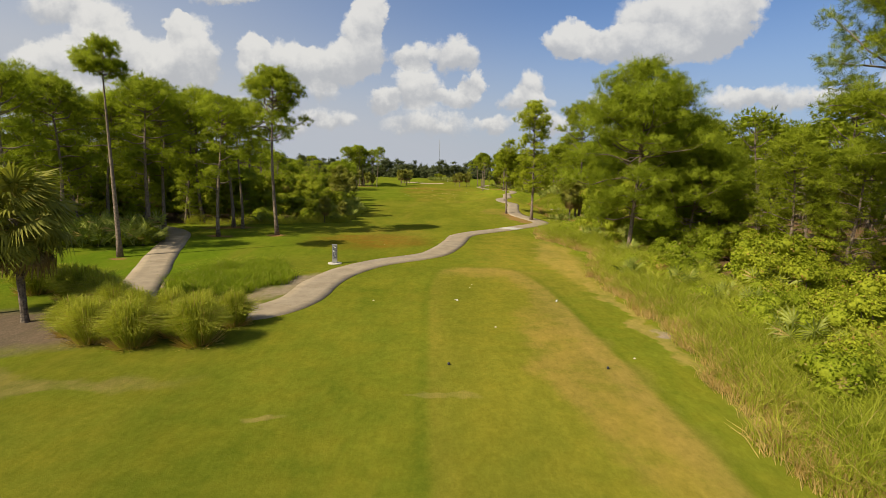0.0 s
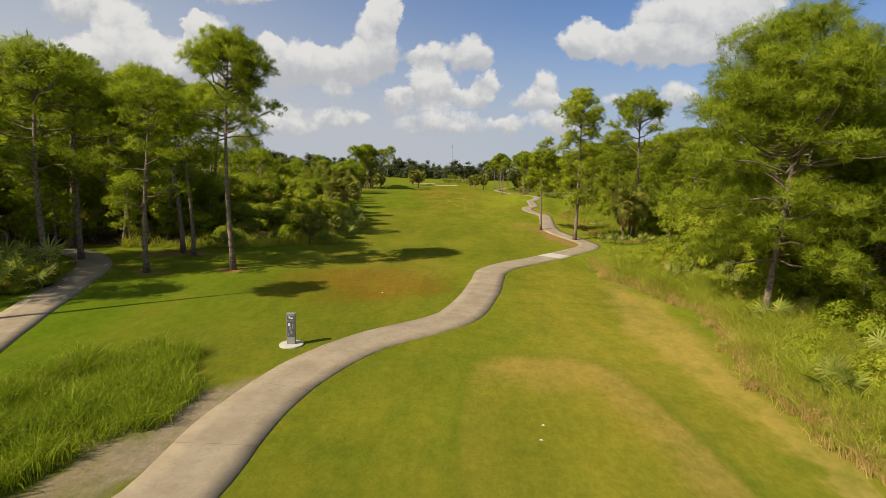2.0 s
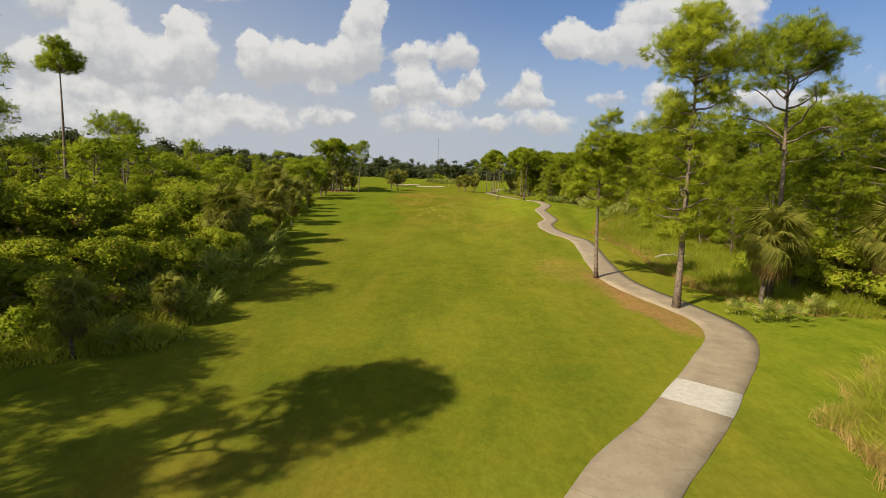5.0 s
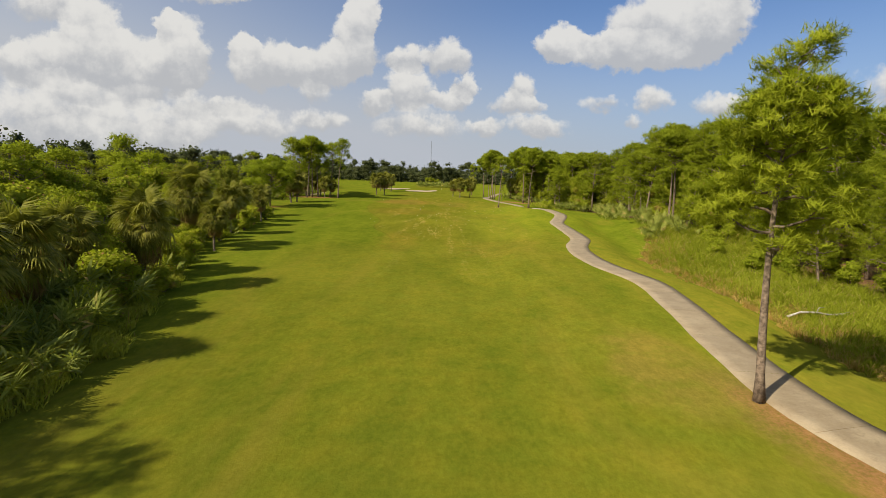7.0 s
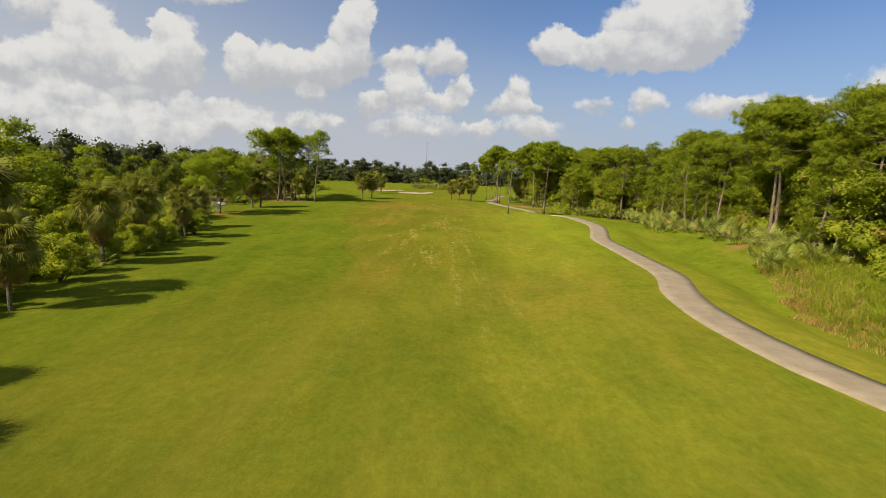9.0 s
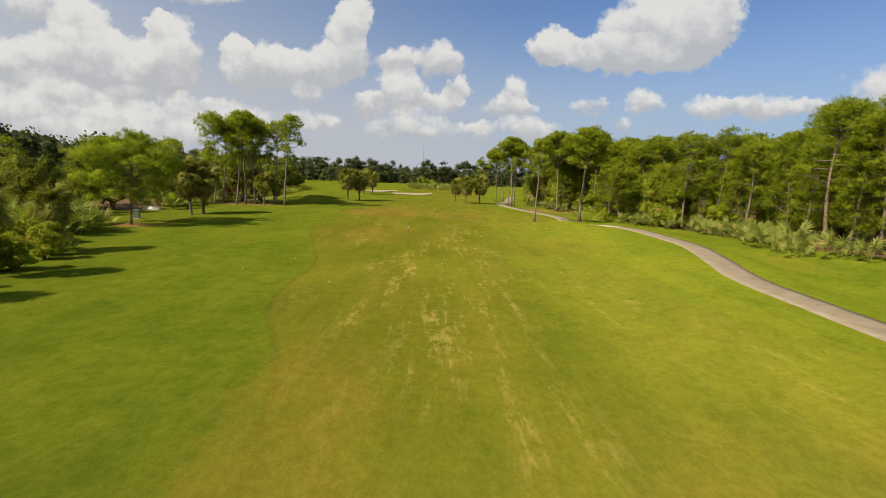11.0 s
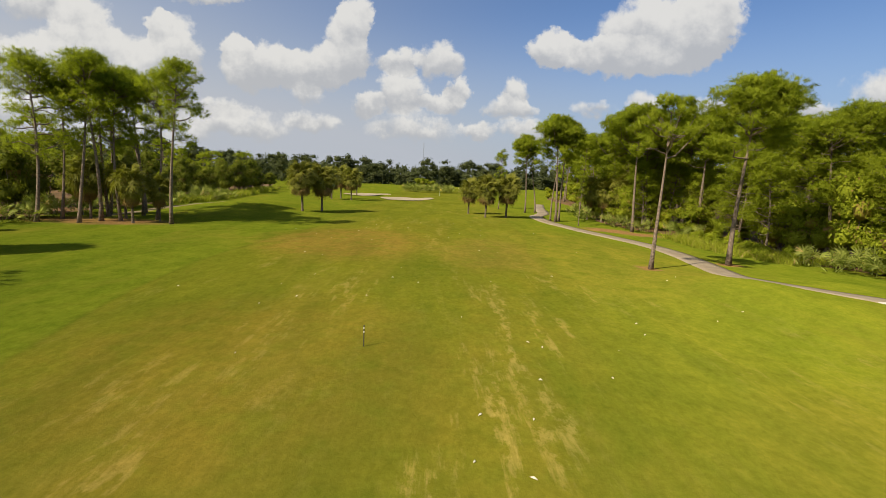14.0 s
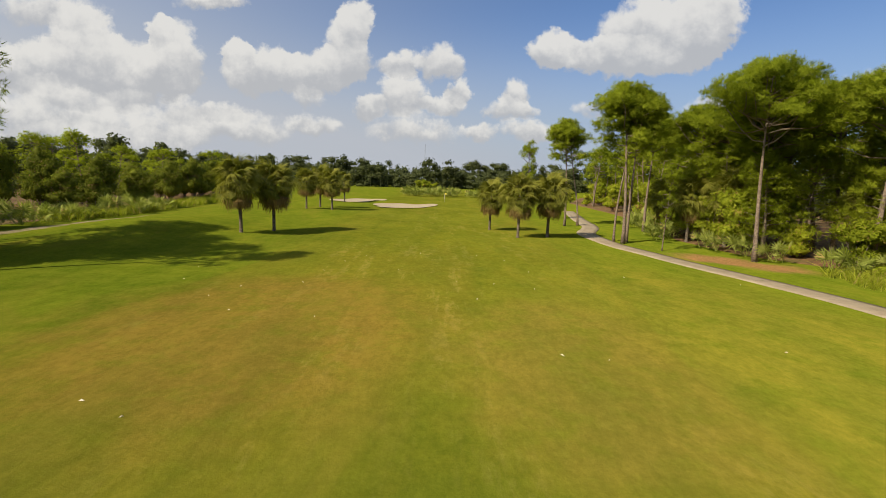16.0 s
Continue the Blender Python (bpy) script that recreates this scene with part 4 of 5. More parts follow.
def forest_floor(side, table, y0, y1, margin, label):
    """Needle litter and low growth under the trees, from inside the woods' edge outwards."""
    geo = Geo()
    ys = np.arange(y0, y1, 2.0)
    steps = [0, 0.7, 2, 4, 7, 10, 14, 18, 23, 28, 36, 46, 60, 90]
    pts = []
    for y in ys:
        e = edge_x(table, y) + side * (margin(y) + 0.9 * noise.noise((y * 0.21, side, 0.0)))
        for i, q in enumerate(steps):
            x = e + side * q
            pts.append((x, y, ground_height(x, y) + (-0.06 if i == 0 else 0.055)))
    n = len(steps)
    geo.add(pts, [(j * n + i, j * n + i + 1, (j + 1) * n + i + 1, (j + 1) * n + i)[::side] for j in range(len(ys) - 1) for i in range(n - 1)])
    tagged(new("forest_floor", geo.mesh("forest_floor", M_LITTER, True)), label, "ground", kind="structure")


forest_floor(-1, LEFT_EDGE, 20, 380, lambda y: 1.6 + 6.0 * smooth01(64, 70, y) - 4.0 * smooth01(160, 175, y), "brown needle litter under the trees west of the fairway")
forest_floor(1, RIGHT_EDGE, 0, 380, lambda y: 10.0 - 6.5 * smooth01(128, 142, y), "brown needle litter under the trees east of the fairway")


# ---- shrubs ----
def shrub_thing(width, height, count, size, mat, name="shrub", label="dense green thicket shrub", lumps=9):
    geo, wood = Geo(), Geo()
    root = tagged(new(name, None), label, "shrub", group="thicket shrubs")
    for i in range(lumps):
        a, r = RNG.uniform(0, 6.28), RNG.uniform(0, 0.62) * width
        c = np.array([math.cos(a) * r, math.sin(a) * r, height * RNG.uniform(0.22, 0.78)])
        rad = np.array([1, 1, 0.8]) * width * RNG.uniform(0.28, 0.5)
        k = count // lumps
        d = unit(RNG.normal(size=(k, 3)))
        d[:, 2] = np.where(d[:, 2] < -0.4, -d[:, 2], d[:, 2])
        where = c + d * rad * RNG.uniform(0.62, 1.12, k)[:, None]
        keep = where[:, 2] > 0.02
        leaves(geo, where[keep], d[keep], size)
        lump(geo, c, rad * 0.62, 1, 0.2)
        tube(wood, [(0, 0, 0), c * np.array([0.4, 0.4, 0.5]), c], [0.06, 0.04, 0.02], 4, False)
    part("stem", wood.mesh("stem", M_BARK, True), root)
    part("foliage", geo.mesh("foliage", mat, True), root)
    return root


SHRUBS = [shrub_thing(1.7, 3.2, 3000, 0.082, M_LEAF, lumps=13), shrub_thing(1.9, 4.2, 3400, 0.088, M_LEAF, lumps=14), shrub_thing(1.5, 2.6, 2800, 0.078, M_LEAF, lumps=12)]
NEAR_VINES = [shrub_thing(1.8, 2.0, 3200, 0.072, M_VINE, label="low shrub smothered in fine yellow-green vines", lumps=15), shrub_thing(1.5, 2.4, 3200, 0.072, M_LEAF, label="bushy green shrub among the tall grass", lumps=14)]
VINES = [shrub_thing(1.9, 2.0, 2600, 0.10, M_VINE, label="shrub smothered in yellow-green vines"), shrub_thing(1.6, 2.8, 2600, 0.10, M_VINE, label="shrub smothered in yellow-green vines")]
SHADED_OAKS = [shrub_thing(2.8, 6.6, 4200, 0.115, M_SHADED_OAK, "broadleaf_tree", "olive-green broadleaf tree behind the palmettos, shade put into its leaf colour", 22)]
OAKS = [shrub_thing(2.6, 6.0, 4000, 0.115, M_OAK, "broadleaf_tree", "dark green broadleaf tree in the thicket", 20), shrub_thing(2.9, 7.0, 4400, 0.12, M_OAK, "broadleaf_tree", "dark green broadleaf tree in the thicket", 22)]


def shrub_at(x, y, models, size, tall=None):
    ob = models[int(RNG.integers(len(models)))]
    return put_copy(ob, place(x, y, RNG.uniform(0, 360), size, 0, 0.15, tall or size))


for x, y in scatter(58, 2.8, lambda x, y: 1.6 < depth_left(x, y) < 15, -45, -14, 70, 165):
    shrub_at(x, y, (SHRUBS + VINES + VINES if y < 106 else SHRUBS) if depth_left(x, y) < 7 else SHRUBS + OAKS, RNG.uniform(0.75, 1.15))
for x, y in scatter(20, 4.8, lambda x, y: 8 < depth_left(x, y) < 22, -60, -20, 70, 170):
    shrub_at(x, y, OAKS, RNG.uniform(0.9, 1.25))
for x, y in scatter(28, 3.0, lambda x, y: 3 < depth_left(x, y) < 14, -66, -34, 44, 70):
    shrub_at(x, y, SHRUBS + OAKS, RNG.uniform(0.7, 1.0))
for x, y in scatter(26, 3.0, lambda x, y: 8 < depth_left(x, y) < 22, -66, -34, 66, 90):
    shrub_at(x, y, OAKS, RNG.uniform(0.8, 1.1))
for x, y in scatter(55, 3.8, lambda x, y: 4 < depth_left(x, y) < 15, -75, -36, 172, 340):
    shrub_at(x, y, SHADED_OAKS, RNG.uniform(0.9, 1.35), RNG.uniform(0.9, 1.5))
for x, y in scatter(50, 1.7, lambda x, y: 3.0 < depth_right(x, y) < 8.5, 13, 30, 16, 76):
    shrub_at(x, y, NEAR_VINES, RNG.uniform(0.6, 1.0))
for x, y in scatter(24, 2.4, lambda x, y: 8 < depth_right(x, y) < 18, 18, 36, 12, 52):
    shrub_at(x, y, SHRUBS + NEAR_VINES, RNG.uniform(0.8, 1.1))
for x, y in scatter(44, 2.6, lambda x, y: 5.5 < depth_right(x, y) < 17, 17, 50, 18, 132):
    shrub_at(x, y, VINES, RNG.uniform(0.7, 1.15))
for x, y in scatter(18, 4.0, lambda x, y: 11 < depth_right(x, y) < 26, 24, 60, 20, 140):
    shrub_at(x, y, SHRUBS, RNG.uniform(0.85, 1.3))
for x, y in scatter(52, 3.6, lambda x, y: (3.5 if not 202 < y < 224 else 7) < depth_right(x, y) < 16, 24, 66, 132, 340):
    shrub_at(x, y, SHRUBS[:2] + OAKS + OAKS, RNG.uniform(0.8, 1.25))


for x, y in scatter(16, 2.8, lambda x, y: 5.5 < depth_right(x, y) < 12, 24, 48, 205, 262):
    shrub_at(x, y, SHRUBS + OAKS[:1], RNG.uniform(0.75, 1.15))
for x, y in scatter(28, 1.7, lambda x, y: 0.4 < depth_left(x, y) < 2.6, -34, -12, 103, 165):
    shrub_at(x, y, SHRUBS, RNG.uniform(0.55, 0.8))
for x, y in scatter(30, 3.0, lambda x, y: 6 < depth_right(x, y) < 17, 28, 66, 138, 214):
    shrub_at(x, y, OAKS, RNG.uniform(0.9, 1.2), RNG.uniform(1.1, 1.6))
for x, y in scatter(26, 2.6, lambda x, y: 7 < depth_right(x, y) < 16, 18, 40, 54, 92):
    shrub_at(x, y, VINES + OAKS + SHRUBS[1:2], RNG.uniform(0.8, 1.1), RNG.uniform(0.9, 1.25))
# broadleaf growth that closes the thicket west of the first fairway
for x, y in scatter(26, 2.4, lambda x, y: 2.4 < depth_left(x, y) < 13, -38, -13, 70, 104):
    shrub_at(x, y, OAKS, RNG.uniform(0.62, 0.85), RNG.uniform(0.5, 0.75))
for x, y in scatter(34, 3.4, lambda x, y: 12 < depth_left(x, y) < 38, -70, -24, 68, 125):
    shrub_at(x, y, OAKS, RNG.uniform(0.95, 1.3), RNG.uniform(0.85, 1.2))
# shrubs that stand out at the fairway's edge
for x, y, s in ((-22.4, 127.6, 0.85), (-23.6, 125.0, 0.95), (-23.4, 130.4, 0.8), (-24.4, 134.6, 0.9), (-18.6, 113.0, 0.8), (-18.0, 109.4, 0.8), (-16.4, 105.6, 0.7), (-26.2, 153.0, 0.7), (-24.6, 140.5, 0.8)):
    shrub_at(x, y, SHRUBS, s)
for x, y, s in ((-40.0, 199.5, 0.8), (-38.4, 201.0, 0.7), (-37.4, 204.0, 0.75), (-41.8, 202.5, 0.9)):
    shrub_at(x, y, VINES, s)


# ---- palms ----
def fan_mesh(name, mat, stem, blade, count, spread, droop):
    """A fan frond along +X: a stem and folded leaflets round its end that bend down at the tips."""
    geo = Geo()
    q = np.linspace(0, 1, 4)
    tube(geo, np.stack([q * stem, 0 * q, -0.10 * stem * q ** 2], 1), [0.022, 0.018, 0.014, 0.010], 4, False)
    end = np.array([stem, 0, -0.10 * stem])
    for i in range(count):
        a = (i / (count - 1) - 0.5) * spread
        ln = blade * (0.72 + 0.28 * math.cos(a * 0.7)) * RNG.uniform(0.9, 1.08)
        d = np.array([math.cos(a), math.sin(a), 0.10 * math.cos(a * 2) + RNG.uniform(-0.06, 0.06)])
        s = np.array([-math.sin(a), math.cos(a), 0]) * blade * 0.042
        dip = RNG.uniform(0.6, 1.3) * droop
        m1, m2 = end + d * ln * 0.55, end + d * ln + np.array([0, 0, -dip * ln])
        fold = np.array([0, 0, 0.02])
        geo.add([end - s * 0.3, end + s * 0.3, m1 + s + fold, m1 - s - fold, m2], [(0, 1, 2, 3), (3, 2, 4)])
    return geo.mesh(name, mat)


FRONDS = [fan_mesh("frond", M_PALM, 0.95, 1.0, 30, 4.6, 0.45), fan_mesh("frond", M_PALM, 1.05, 0.95, 28, 4.2, 0.85)]
DEAD_FRONDS = [fan_mesh("frond", M_DEAD, 0.95, 1.0, 13, 2.4, 0.6)]
PALMETTO_FANS = [fan_mesh("fan", M_PALMETTO, 0.75, 0.62, 12, 4.2, 0.15)]


def palm_thing(height, fronds, dead, boots=True, size=1.0, hang=50, label="cabbage palm with round head of drooping fan fronds"):
    root = tagged(new("palm_tree", None), label, "palm tree", group="cabbage palms")
    trunk = Geo()
    t = np.linspace(0, 1, 14)
    lean = RNG.uniform(-0.25, 0.25, 2)
    line = np.stack([lean[0] * t ** 2, lean[1] * t ** 2, t * height], 1)
    tube(trunk, line, 0.15 + 0.03 * np.sin(t * 40) * (1 if boots else 0.3) + 0.05 * (t < 0.05), 10)
    if boots:
        boot = trunk
        for i in range(30):
            z = height * (0.45 + 0.52 * i / 30)
            a = i * 2.4
            o = np.array([math.cos(a), math.sin(a), 0])
            p = np.array([lean[0] * (z / height) ** 2, lean[1] * (z / height) ** 2, z])
            tube(boot, [p + o * 0.12, p + o * 0.22 + np.array([0, 0, 0.12]), p + o * 0.30 + np.array([0, 0, 0.30])], [0.05, 0.04, 0.012], 4, False)
    part("trunk", trunk.mesh("trunk", M_PALMBARK), root, "rough grey-brown trunk with old leaf bases")
    tip = Vector((lean[0], lean[1], height))
    for i in range(fronds):
        s = i / fronds
        up = 74 - 118 * s ** 0.9 + RNG.uniform(-12, 12)
        m = Matrix.Translation(tip + Vector((0, 0, 0.25 - 0.45 * s))) @ Matrix.Rotation(i * 2.399 + RNG.uniform(-0.2, 0.2), 4, "Z") @ Matrix.Rotation(-radians(up), 4, "Y") @ Matrix.Rotation(RNG.uniform(-0.5, 0.5), 4, "X") @ Matrix.Scale(size * RNG.uniform(0.85, 1.15), 4)
        part("frond", FRONDS[i % 2], root, "", m)
    for i in range(dead):
        m = Matrix.Translation(tip + Vector((0, 0, -0.3 - 0.5 * i / max(dead, 1)))) @ Matrix.Rotation(i * 2.399, 4, "Z") @ Matrix.Rotation(radians(hang + RNG.uniform(-16, 10)), 4, "Y") @ Matrix.Scale(size * RNG.uniform(0.75, 1.05), 4)
        part("frond", DEAD_FRONDS[0], root, "brown hanging dead frond", m)
    return root


PALMS = [palm_thing(4.6, 48, 30, size=1.2), palm_thing(4.7, 48, 34, size=1.2, label="cabbage palm with brown dead fronds under its head")]
SHAGGY = [palm_thing(4.4, 46, 34, size=1.12, hang=64, label="shaggy cabbage palm with a skirt of dead fronds")]
TEE_PALM = palm_thing(4.7, 48, 14, size=1.25, label="cabbage palm with rough booted trunk beside the tee")
TEE_PALM.matrix_basis = place(-16.8, 28.6, 0)
palm2 = palm_thing(4.0, 26, 6, size=1.1, label="second cabbage palm close to the tee path")
palm2.matrix_basis = place(-19.4, 29.6, 50)
for i, (x, y, s) in enumerate(((5.5, 244.5, 0.86), (7.5, 236.8, 0.92), (10.8, 238.2, 0.98), (-18.9, 233.6, 1.02), (-16.8, 236.6, 1.03), (-21.9, 270.0, 0.96), (-21.3, 277.5, 1.12), (-17.8, 270.5, 0.99), (-21.5, 303.5, 1.0))):
    put_copy(PALMS[i % 2], place(x, y, RNG.uniform(0, 360), s))
for x, y, s in ((21.3, 86.4, 1.05), (22.4, 87.4, 1.0), (28.7, 85.8, 1.1), (-17.4, 105.4, 0.98), (-19.8, 102.6, 0.9), (-19.6, 109.2, 0.95), (-23.0, 122.6, 1.2), (-23.6, 133.5, 0.95), (-26.0, 150.5, 0.85), (-28.6, 159.6, 0.8), (-26.4, 143.0, 0.95), (-20.0, 121.0, 0.75), (-14.4, 73.6, 0.55), (-12.8, 78.0, 0.42), (-17.5, 96.5, 0.95),
                (-16.2, 92.0, 1.0), (27.5, 57.0, 1.1), (33.0, 48.0, 1.2), (31.0, 66.0, 1.1), (24.0, 62.0, 1.0), (-30.5, 212.8, 0.9), (-33.2, 216.2, 1.0), (-36.2, 215.2, 1.0), (-39.0, 218.0, 1.0), (-29.0, 215.0, 0.8),
                (25.8, 239.0, 1.1), (28.4, 236.5, 1.2), (31.0, 234.5, 1.1), (24.6, 242.5, 1.05), (35.5, 228.0, 1.1), (41.0, 214.0, 1.2), (44.0, 209.0, 1.1), (37.0, 222.0, 1.1)):
    put_copy(SHAGGY[0], place(x, y, RNG.uniform(0, 360), s * 0.9, 0, 0.05, s))


def climbing_vine(x, y, height, reach):
    """Leafy vine that clothes a palm's trunk and hangs over its head."""
    geo = Geo()
    k = 2600
    a, t = RNG.uniform(0, 6.28, k), RNG.uniform(0, 1, k)
    r = 0.30 + 0.16 * np.sin(t * 9 + a) + 0.35 * (t < 0.18)
    d = np.stack([np.cos(a), np.sin(a), np.zeros(k)], 1)
    leaves(geo, d * r[:, None] + np.stack([0 * t, 0 * t, t * height], 1), d, 0.075)
    for _ in range(16):
        b = RNG.uniform(0, 6.28)
        c = np.array([math.cos(b), math.sin(b), 0]) * reach * RNG.uniform(0.2, 0.75) + np.array([0, 0, height + RNG.uniform(-0.5, 0.9)])
        dd = unit(RNG.normal(size=(130, 3)))
        leaves(geo, c + dd * np.array([0.6, 0.6, 0.35]) * RNG.uniform(0.4, 1.0, 130)[:, None], dd, 0.08)
    ob = tagged(new("climbing_vine", geo.mesh("climbing_vine", M_VINE)), "bright green vine wrapped round a cabbage palm", "vine")
    ob.matrix_basis = place(x, y, 0, sink=0.02)


climbing_vine(28.7, 85.8, 4.7, 1.5)
for x, y, turn, lean, k in ((-33.4, 191.4, -90, 7, 1.22), (-32.6, 193.2, 50, 5, 1.18)):
    put_copy(SHAGGY[0], place(x, y, turn, k, lean))


def palmetto_thing():
    geo = Geo()
    src = PALMETTO_FANS[0]
    base = np.array([v.co[:] for v in src.vertices])
    polys = [tuple(p.vertices) for p in src.polygons]
    for i in range(11):
        m = Matrix.Translation((RNG.uniform(-0.5, 0.5), RNG.uniform(-0.5, 0.5), RNG.uniform(0.1, 0.4))) @ Matrix.Rotation(i * 2.4, 4, "Z") @ Matrix.Rotation(-radians(RNG.uniform(20, 78)), 4, "Y") @ Matrix.Rotation(RNG.uniform(-0.6, 0.6), 4, "X") @ Matrix.Scale(RNG.uniform(0.9, 1.3), 4)
        a = np.array(m)
        geo.add(base @ a[:3, :3].T + a[:3, 3], polys)
    ob = new("saw_palmetto", geo.mesh("saw_palmetto", M_PALMETTO))
    return tagged(ob, "saw palmetto clump with stiff grey-green fans", "palmetto", group="saw palmettos")


PALMETTOS = [palmetto_thing(), palmetto_thing()]


def palmettos(count, gap, inside, x0, x1, y0, y1, lo=0.9, hi=1.5):
    for x, y in scatter(count, gap, inside, x0, x1, y0, y1):
        put_copy(PALMETTOS[int(RNG.integers(2))], place(x, y, RNG.uniform(0, 360), RNG.uniform(lo, hi)))


palmettos(36, 1.3, lambda x, y: (x + 31) ** 2 / 42 + (y - 52) ** 2 / 20 < 1, -40, -22, 46, 58, 1.1, 1.6)
for x, y in scatter(16, 1.5, lambda x, y: (x + 31) ** 2 / 42 + (y - 52) ** 2 / 20 < 0.95, -40, -22, 46, 58):
    shrub_at(x, y, NEAR_VINES, RNG.uniform(0.55, 0.8))
for x, y, k in ((18.9, 82.2, 1.0), (18.0, 83.6, 0.8), (20.4, 82.6, 0.9), (23.0, 84.0, 1.0)):
    put_copy(PALMETTOS[0], place(x, y, 90 * k, k))
palmettos(22, 1.0, lambda x, y: ((x + 36.6) / 3.6) ** 2 + ((y - 170.5) / 3.0) ** 2 < 1, -42, -32, 166, 176, 1.5, 2.1)
palmettos(34, 1.4, lambda x, y: 1.5 < depth_left(x, y) < 6, -30, -12, 78, 106, 1.3, 1.8)
palmettos(58, 1.3, lambda x, y: 0.7 < depth_left(x, y) < 4.5, -40, -10, 70, 166, 0.8, 1.3)
palmettos(38, 1.8, lambda x, y: 0.5 < depth_left(x, y) < 5, -52, -34, 196, 262, 1.1, 1.7)
palmettos(14, 2.0, lambda x, y: 4 < depth_right(x, y) < 12, 15, 30, 22, 80, 0.9, 1.4)
palmettos(12, 1.6, lambda x, y: 2.6 < depth_right(x, y) < 9, 14, 26, 32, 52, 0.8, 1.15)
palmettos(44, 1.3, lambda x, y: 0.3 < depth_right(x, y) < 3.2, 20, 54, 166, 204, 1.2, 1.7)
palmettos(46, 1.7, lambda x, y: 0.4 < depth_right(x, y) < 4.5 and not 166 < y < 222, 20, 54, 132, 262, 1.0, 1.6)
palmettos(30, 2.0, lambda x, y: True, -10, 15, 346, 358, 1.5, 2.1)
for x, y, s in ((-3.6, 372, 1.0), (-0.8, 374, 0.8), (-6.4, 376, 0.8)):
    shrub_at(x, y, OAKS, s)


# ---- tall grass ----
def grass_patch(places, height, mat, label, blades_each=9, width=0.012, name="tall_grass"):
    geo = Geo()
    p = np.repeat(np.array([(x, y, ground_height(x, y) - 0.03) for x, y in places]), blades_each, 0)
    k = len(p)
    p[:, :2] += RNG.normal(size=(k, 2)) * 0.12
    h = np.repeat(np.array([height(x, y) * (0.75 + 0.5 * noise.noise((x * 0.7, y * 0.7, 3.0))) * RNG.uniform(0.8, 1.2) for x, y in places]), blades_each) * RNG.uniform(0.55, 1.2, k)
    leanv = RNG.normal(size=(k, 2)) * 0.42 + np.repeat(RNG.normal(size=(len(places), 2)), blades_each, 0) * 0.25
    tip = p + np.stack([leanv[:, 0] * h, leanv[:, 1] * h, h * 0.92], 1)
    bend = np.stack([-leanv[:, 0] * h * 0.18, -leanv[:, 1] * h * 0.18, 0.10 * h], 1)
    blades(geo, p, tip, width * RNG.uniform(0.7, 1.5, k), bend)
    ob = new(name, geo.mesh(name, mat))
    return tagged(ob, label, "tall grass", kind="stuff")


def strip(count, inside, x0, x1, y0, y1):
    x, y = RNG.uniform(x0, x1, count * 6), RNG.uniform(y0, y1, count * 6)
    ok = [(a, b) for a, b in zip(x, y) if inside(a, b)]
    return ok[:count]


def ragged(a, b):
    return 0.6 * math.sin(b * 1.3 + a) + 0.4 * math.sin(b * 3.1)


grass_patch(strip(8000, lambda x, y: 0.4 + ragged(x, y) * 0.5 < depth_right(x, y) < 8, 9, 26, 12, 76), lambda x, y: 0.75 + 0.75 * min(1, max(0, depth_right(x, y)) / 1.6), M_REED, "tall wild grass along the edge of the tee", 15, 0.010)
grass_patch(strip(3600, lambda x, y: 0.1 + ragged(x, y) * 0.4 < depth_right(x, y) < 2.2 + ragged(y, x), 9, 20, 12, 76), lambda x, y: 0.62 + 0.25 * min(1, max(0, depth_right(x, y))), M_STRAW, "dry straw-coloured grass fringe along the tee", 11, 0.008)
grass_patch(strip(5200, lambda x, y: 0.4 + ragged(x, y) * 0.5 < depth_right(x, y) < 13, 17, 44, 84, 142), lambda x, y: 0.5 + 0.6 * min(1, max(0, depth_right(x, y)) / 3), M_REED, "tall wild grass beside the cart path", 9, 0.016)
grass_patch(strip(2300, lambda x, y: 0.0 + ragged(x, y) * 0.5 < depth_right(x, y) < 4.5, 17, 30, 84, 136), lambda x, y: 0.5, M_STRAW, "dry straw-coloured grass fringe by the path", 9, 0.014)
grass_patch(strip(2200, lambda x, y: 0.3 + ragged(x, y) * 0.4 < depth_right(x, y) < 6 and (y < 143 or 204 < y < 224), 22, 48, 132, 226), lambda x, y: 1.2, M_REED, "tall wild grass below the pines", 9, 0.018)
for x, y in scatter(18, 1.8, lambda x, y: 2.5 < depth_right(x, y) < 7, 26, 42, 198, 222):
    shrub_at(x, y, VINES, RNG.uniform(0.55, 0.85))
grass_patch(strip(2400, lambda x, y: 0.2 + ragged(x, y) * 0.5 < depth_left(x, y) < 3.5, -30, -10, 66, 112), lambda x, y: 0.6 + 1.2 * min(1, max(0, depth_left(x, y)) / 3), M_CORD, "tall coarse grass in front of the thicket", 10, 0.018)
grass_patch(strip(900, lambda x, y: depth_left(x, y) > 0.3 and depth_left(x, y) < 5, -50, -34, 240, 330), lambda x, y: 1.5, M_REED, "tall pale grass at the far thicket's edge", 8, 0.035)
grass_patch(strip(2200, lambda x, y: ((x + 11.4) / 3.2) ** 2 + ((y - 38.4) / 4.8) ** 2 < 1 + 0.2 * math.sin(x * 3), -15, -6, 32, 44), lambda x, y: 0.85, M_LUSH, "long uncut grass between the two paths", 9, 0.010)


